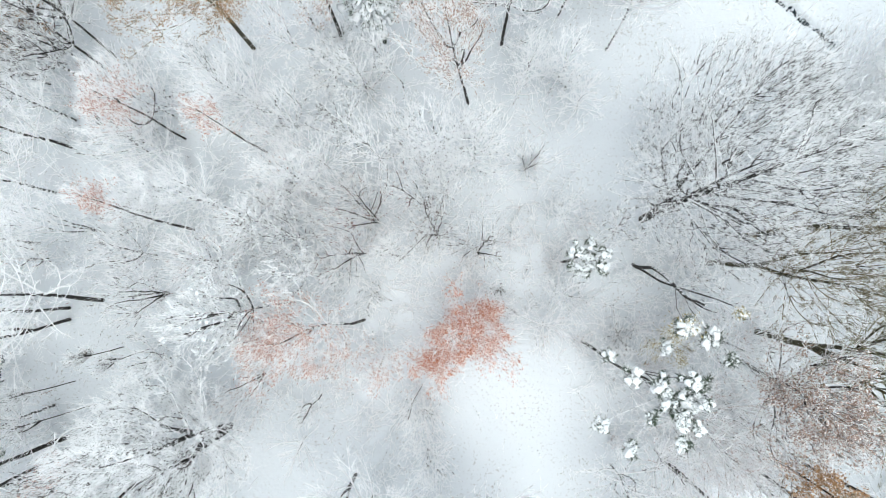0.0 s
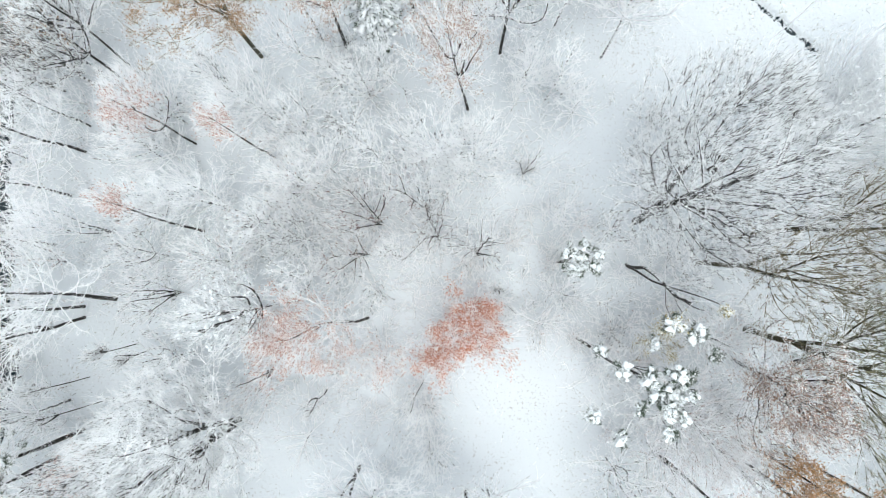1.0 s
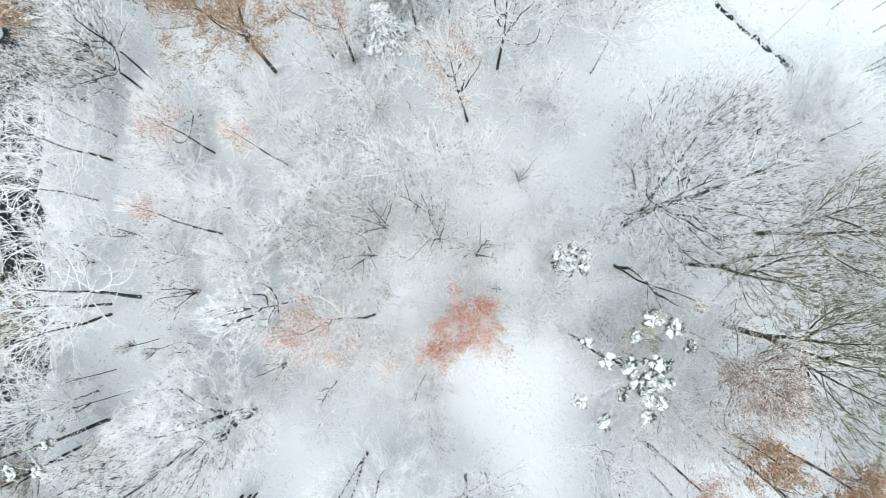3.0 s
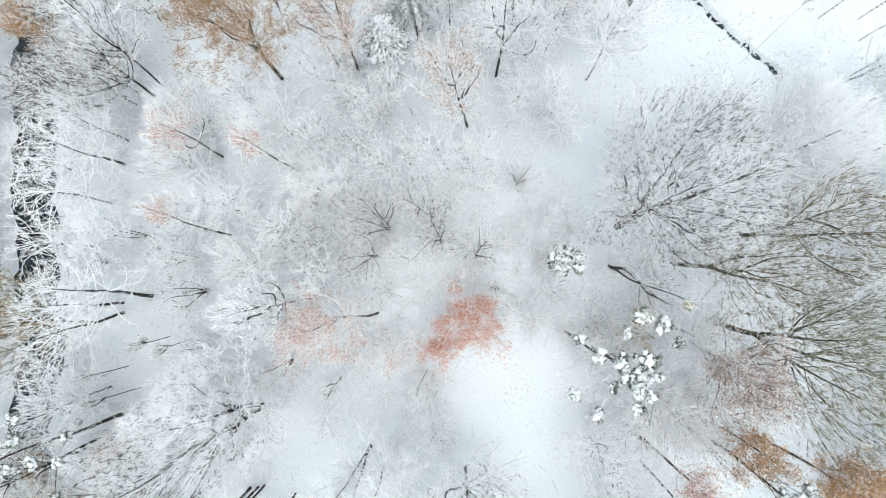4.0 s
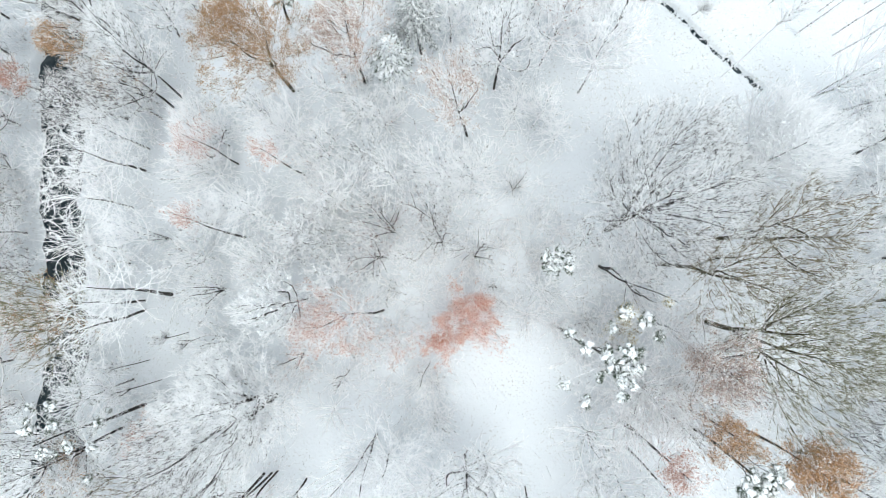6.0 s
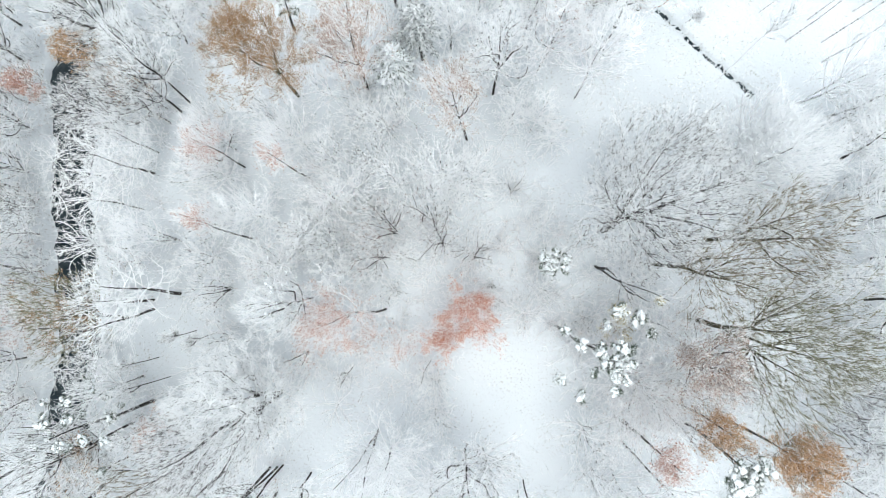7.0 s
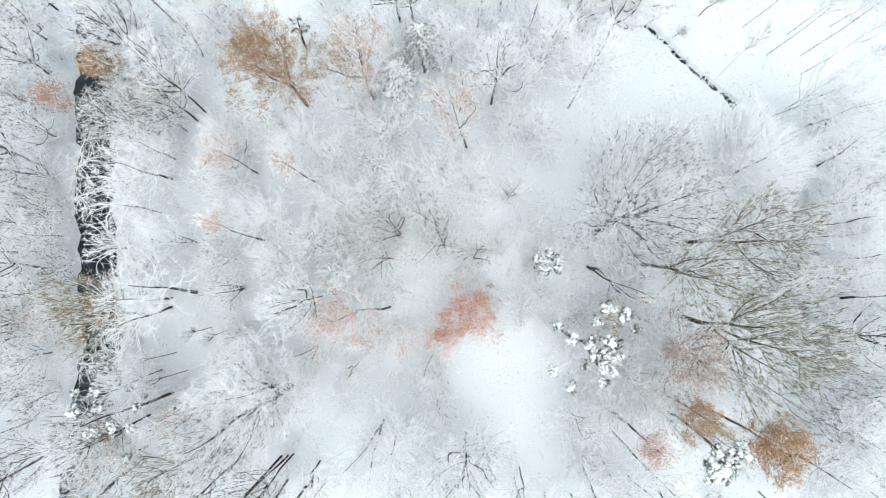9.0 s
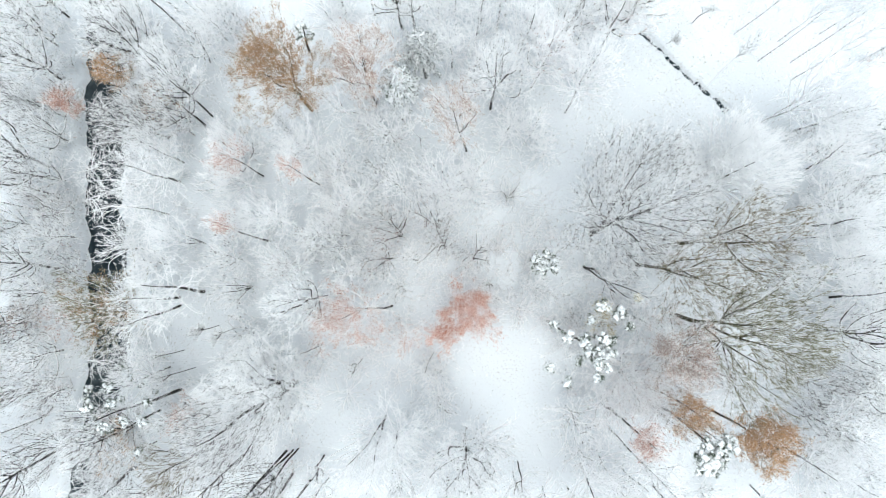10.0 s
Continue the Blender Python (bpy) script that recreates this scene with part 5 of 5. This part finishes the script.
sapling(-11.88, -11.46, 2.8, -0.34, 0.17)
sapling(-3.54, -4.53, 2.9, 0.25, -0.44)
sapling(22.86, 22.70, 2, 0.50, -0.42)
sapling(20.82, 17.66, 2.5, -0.10, -0.41)
sapling(31.12, 24.63, 2.5, -0.55, -0.47)
sapling(32.70, 21.25, 2.1, -0.51, -0.53)
sapling(10.95, -17.09, 2.4, 0.29, 0.45)
sapling(-17.21, -17.31, 1.8, -0.08, -0.22)
sapling(-18.53, -19.30, 2.4, -0.01, 0.53)
sapling(4.06, -19.10, 2.1, -0.53, 0.24)
sapling(12.29, -13.82, 1.8, 0.16, 0.01)


# ---- undergrowth ----
def clear_of(x, y):
    """False where the snow lies open."""
    if abs(x - float(stream_x(y))) < 3.0:
        return False
    for cx, cy, rx, ry in OPEN:
        if ((x - cx) / rx) ** 2 + ((y - cy) / ry) ** 2 < 1:
            return False
    return True


OPEN = ((5.0, -13.0, 7.0, 8.0), (-14.0, -17.0, 6.0, 4.5), (26, 22, 9, 10), (13, 18.5, 4.5, 3.5), (12.5, 9, 3.0, 7.0), (-31, -8, 5, 5), (33, 24, 11, 8), (12, -22, 7, 7), (22, -1.5, 4, 2), (40, -12, 4, 4))
shrub_rng = random.Random(11)
KINDS = [("white", 3.0, 1.5), ("white", 4.0, 1.9), ("white", 2.2, 1.3), ("frost", 3.2, 1.6), ("frost", 4.2, 2.0), ("frost", 2.0, 1.3), ("pink", 3.0, 1.6), ("pink", 2.2, 1.4), ("grey", 2.6, 1.4)]
SHRUBS = [(twigs, shrub_mesh(twigs, height, r, 6)) for twigs, height, r in KINDS]


def plant(x, y, pick):
    """One shrub of the kinds given, standing on the ground."""
    twigs, mesh = SHRUBS[pick[shrub_rng.randrange(len(pick))]]
    bush = new("shrub", mesh)
    bush.matrix_world = pose(x, y, float(ground_height(x, y)), 0, 0, shrub_rng.uniform(0, 360)) @ Matrix.Scale(shrub_rng.uniform(0.75, 1.25), 4)
    tagged(bush, "low woodland shrub " + LOOKS[twigs][1], "shrub", "undergrowth shrubs")


placed = 0
while placed < 125:
    x, y = shrub_rng.uniform(-54, 48), shrub_rng.uniform(-31, 32)
    if not clear_of(x, y) or (x > 14 and shrub_rng.random() < 0.45):
        continue
    plant(x, y, range(len(SHRUBS)))
    placed += 1
# shrubs on the stream's banks
for i in range(26):
    y = -31 + 2.44 * i
    x = float(stream_x(y)) + shrub_rng.uniform(3.0, 4.8) * (-1 if i % 2 or shrub_rng.random() < 0.3 else 1)
    plant(x, y, (0, 1, 2, 3, 5))
# reddish brushwood round the snowy pines
placed = 0
while placed < 14:
    x, y = shrub_rng.uniform(7, 23), shrub_rng.uniform(-20, 1)
    if (x - 5) / 7 + (y + 13) / 9 < 0.6 and y < -7:
        continue
    plant(x, y, (6, 7, 7, 6, 8))
    placed += 1


def undergrowth(twigs, count, seed_shift, spread=(-56, 50, -31, 33), lean=0.6):
    """A thin field of whips and stalks between the trees."""
    rng = fresh()
    x, y = rng.uniform(spread[0], spread[1], count), rng.uniform(spread[2], spread[3], count)
    patch = np.sin(x * 0.33 + seed_shift) * np.sin(y * 0.41 + seed_shift * 2) + 0.6 * np.sin(x * 0.9 + y * 0.7 + seed_shift)
    keep = (np.abs(x - stream_x(y)) > 2.4) & (patch + rng.normal(0, 0.7, count) > -0.2)
    for cx, cy, rx, ry in OPEN:
        away = ((x - cx) / rx) ** 2 + ((y - cy) / ry) ** 2
        keep &= (away > rng.uniform(0.6, 1.3, count))
    x, y = x[keep], y[keep]
    s = np.stack([x, y, ground_height(x, y) - 0.03], 1)
    n = len(s)
    d = unit(np.stack([rng.normal(0, lean, n), rng.normal(0, lean, n), np.ones(n)], 1))
    tall = rng.uniform(0.5, 1.0, n) ** 2 * 2.6
    s3, d3, l3 = side_shoots(rng, s, d, tall, 6, 0.6, 0.6, 0.1, 0.3)
    blocks = [spikes(s, d, tall, np.full(n, 0.026)), spikes(s3, d3, l3, np.full(len(s3), 0.024))]
    return tagged(new("undergrowth", mesh_of("undergrowth", blocks, LOOKS[twigs][0])), "thin field of low whips and stalks " + LOOKS[twigs][1], "undergrowth", kind="stuff")


undergrowth("frost", 4500, 0.0)
undergrowth("pink", 3800, 2.1)
undergrowth("white", 6000, 4.4)
undergrowth("pink", 1000, 1.2, (-14, 24, -14, 6), 1.1)
undergrowth("white", 1400, 3.3, (-30, 24, -16, 20), 1.1)
undergrowth("grey", 500, 5.1, (-14, 24, -14, 8), 1.1)


def floor_sticks():
    """Stalks and fallen twigs that stick out of the snow."""
    rng = fresh()
    n = 5200
    x, y = rng.uniform(-54, 48, n), rng.uniform(-31, 32, n)
    keep = (np.abs(x - stream_x(y)) > 2.6) & ((((x - OPEN[0][0]) / OPEN[0][2]) ** 2 + ((y - OPEN[0][1]) / OPEN[0][3]) ** 2 > 1) | (rng.uniform(0, 1, n) < 0.3))
    x, y = x[keep], y[keep]
    s = np.stack([x, y, ground_height(x, y) + 0.01], 1)
    d = unit(np.stack([rng.normal(0, 1, len(s)), rng.normal(0, 1, len(s)), rng.uniform(0.05, 0.9, len(s))], 1))
    blocks = [bent(s, d, rng.uniform(0.25, 1.0, len(s)) ** 2 * 1.5, np.full(len(s), 0.022), 0.0, rng)[0]]
    return tagged(new("floor_twigs", mesh_of("floor_twigs", blocks, LOOKS["grey"][0])), "stalks and fallen twigs poking out of snow", "twigs", kind="stuff")


floor_sticks()


def dead_grass():
    """Bleached tufts of grass and stalks that show through the snow of the open ground."""
    rng = fresh()
    spots = []
    for cx, cy, rx, ry in OPEN[2:]:
        count = int(5.5 * rx * ry)
        turn, k = rng.uniform(0, 6.28, count), np.sqrt(rng.uniform(0, 1.2, count))
        spots.append(np.stack([cx + rx * k * np.cos(turn), cy + ry * k * np.sin(turn)], 1))
    p = np.concatenate(spots)
    patch = np.sin(p[:, 0] * 0.8 + 1) * np.sin(p[:, 1] * 0.7) + rng.normal(0, 0.5, len(p))
    p = p[(patch > 0.25) & (np.abs(p[:, 0] - stream_x(p[:, 1])) > 3)]
    p = np.repeat(p, 5, 0) + rng.normal(0, 0.16, (len(p) * 5, 2))
    s = np.stack([p[:, 0], p[:, 1], ground_height(p[:, 0], p[:, 1]) - 0.02], 1)
    d = unit(np.stack([rng.normal(0, 0.7, len(s)), rng.normal(0, 0.7, len(s)), np.full(len(s), 0.6)], 1))
    blocks = [spikes(s, d, rng.uniform(0.15, 0.5, len(s)), np.full(len(s), 0.018))]
    return tagged(new("dead_grass", mesh_of("dead_grass", blocks, LOOKS["olive"][0])), "bleached tufts of dead grass poking through snow", "grass", kind="stuff")


dead_grass()


def ditch_snow():
    """Clods of snow lying in and along the ditch."""
    rng = fresh()
    t = rng.uniform(0, DITCH_LEN, 170)
    off = rng.normal(0, 0.26, 170)
    x = DITCH_A[0] + DITCH_D[0] * t + DITCH_D[1] * off
    y = DITCH_A[1] + DITCH_D[1] * t - DITCH_D[0] * off
    blocks = lumps(rng, np.stack([x, y, np.full(170, -0.24)], 1), rng.uniform(0.04, 0.15, 170), 0.6)
    return tagged(new("snow_clods", mesh_of("snow_clods", blocks, M_GROUND, True)), "clods of snow lying in a narrow ditch", "snow", kind="stuff")


ditch_snow()
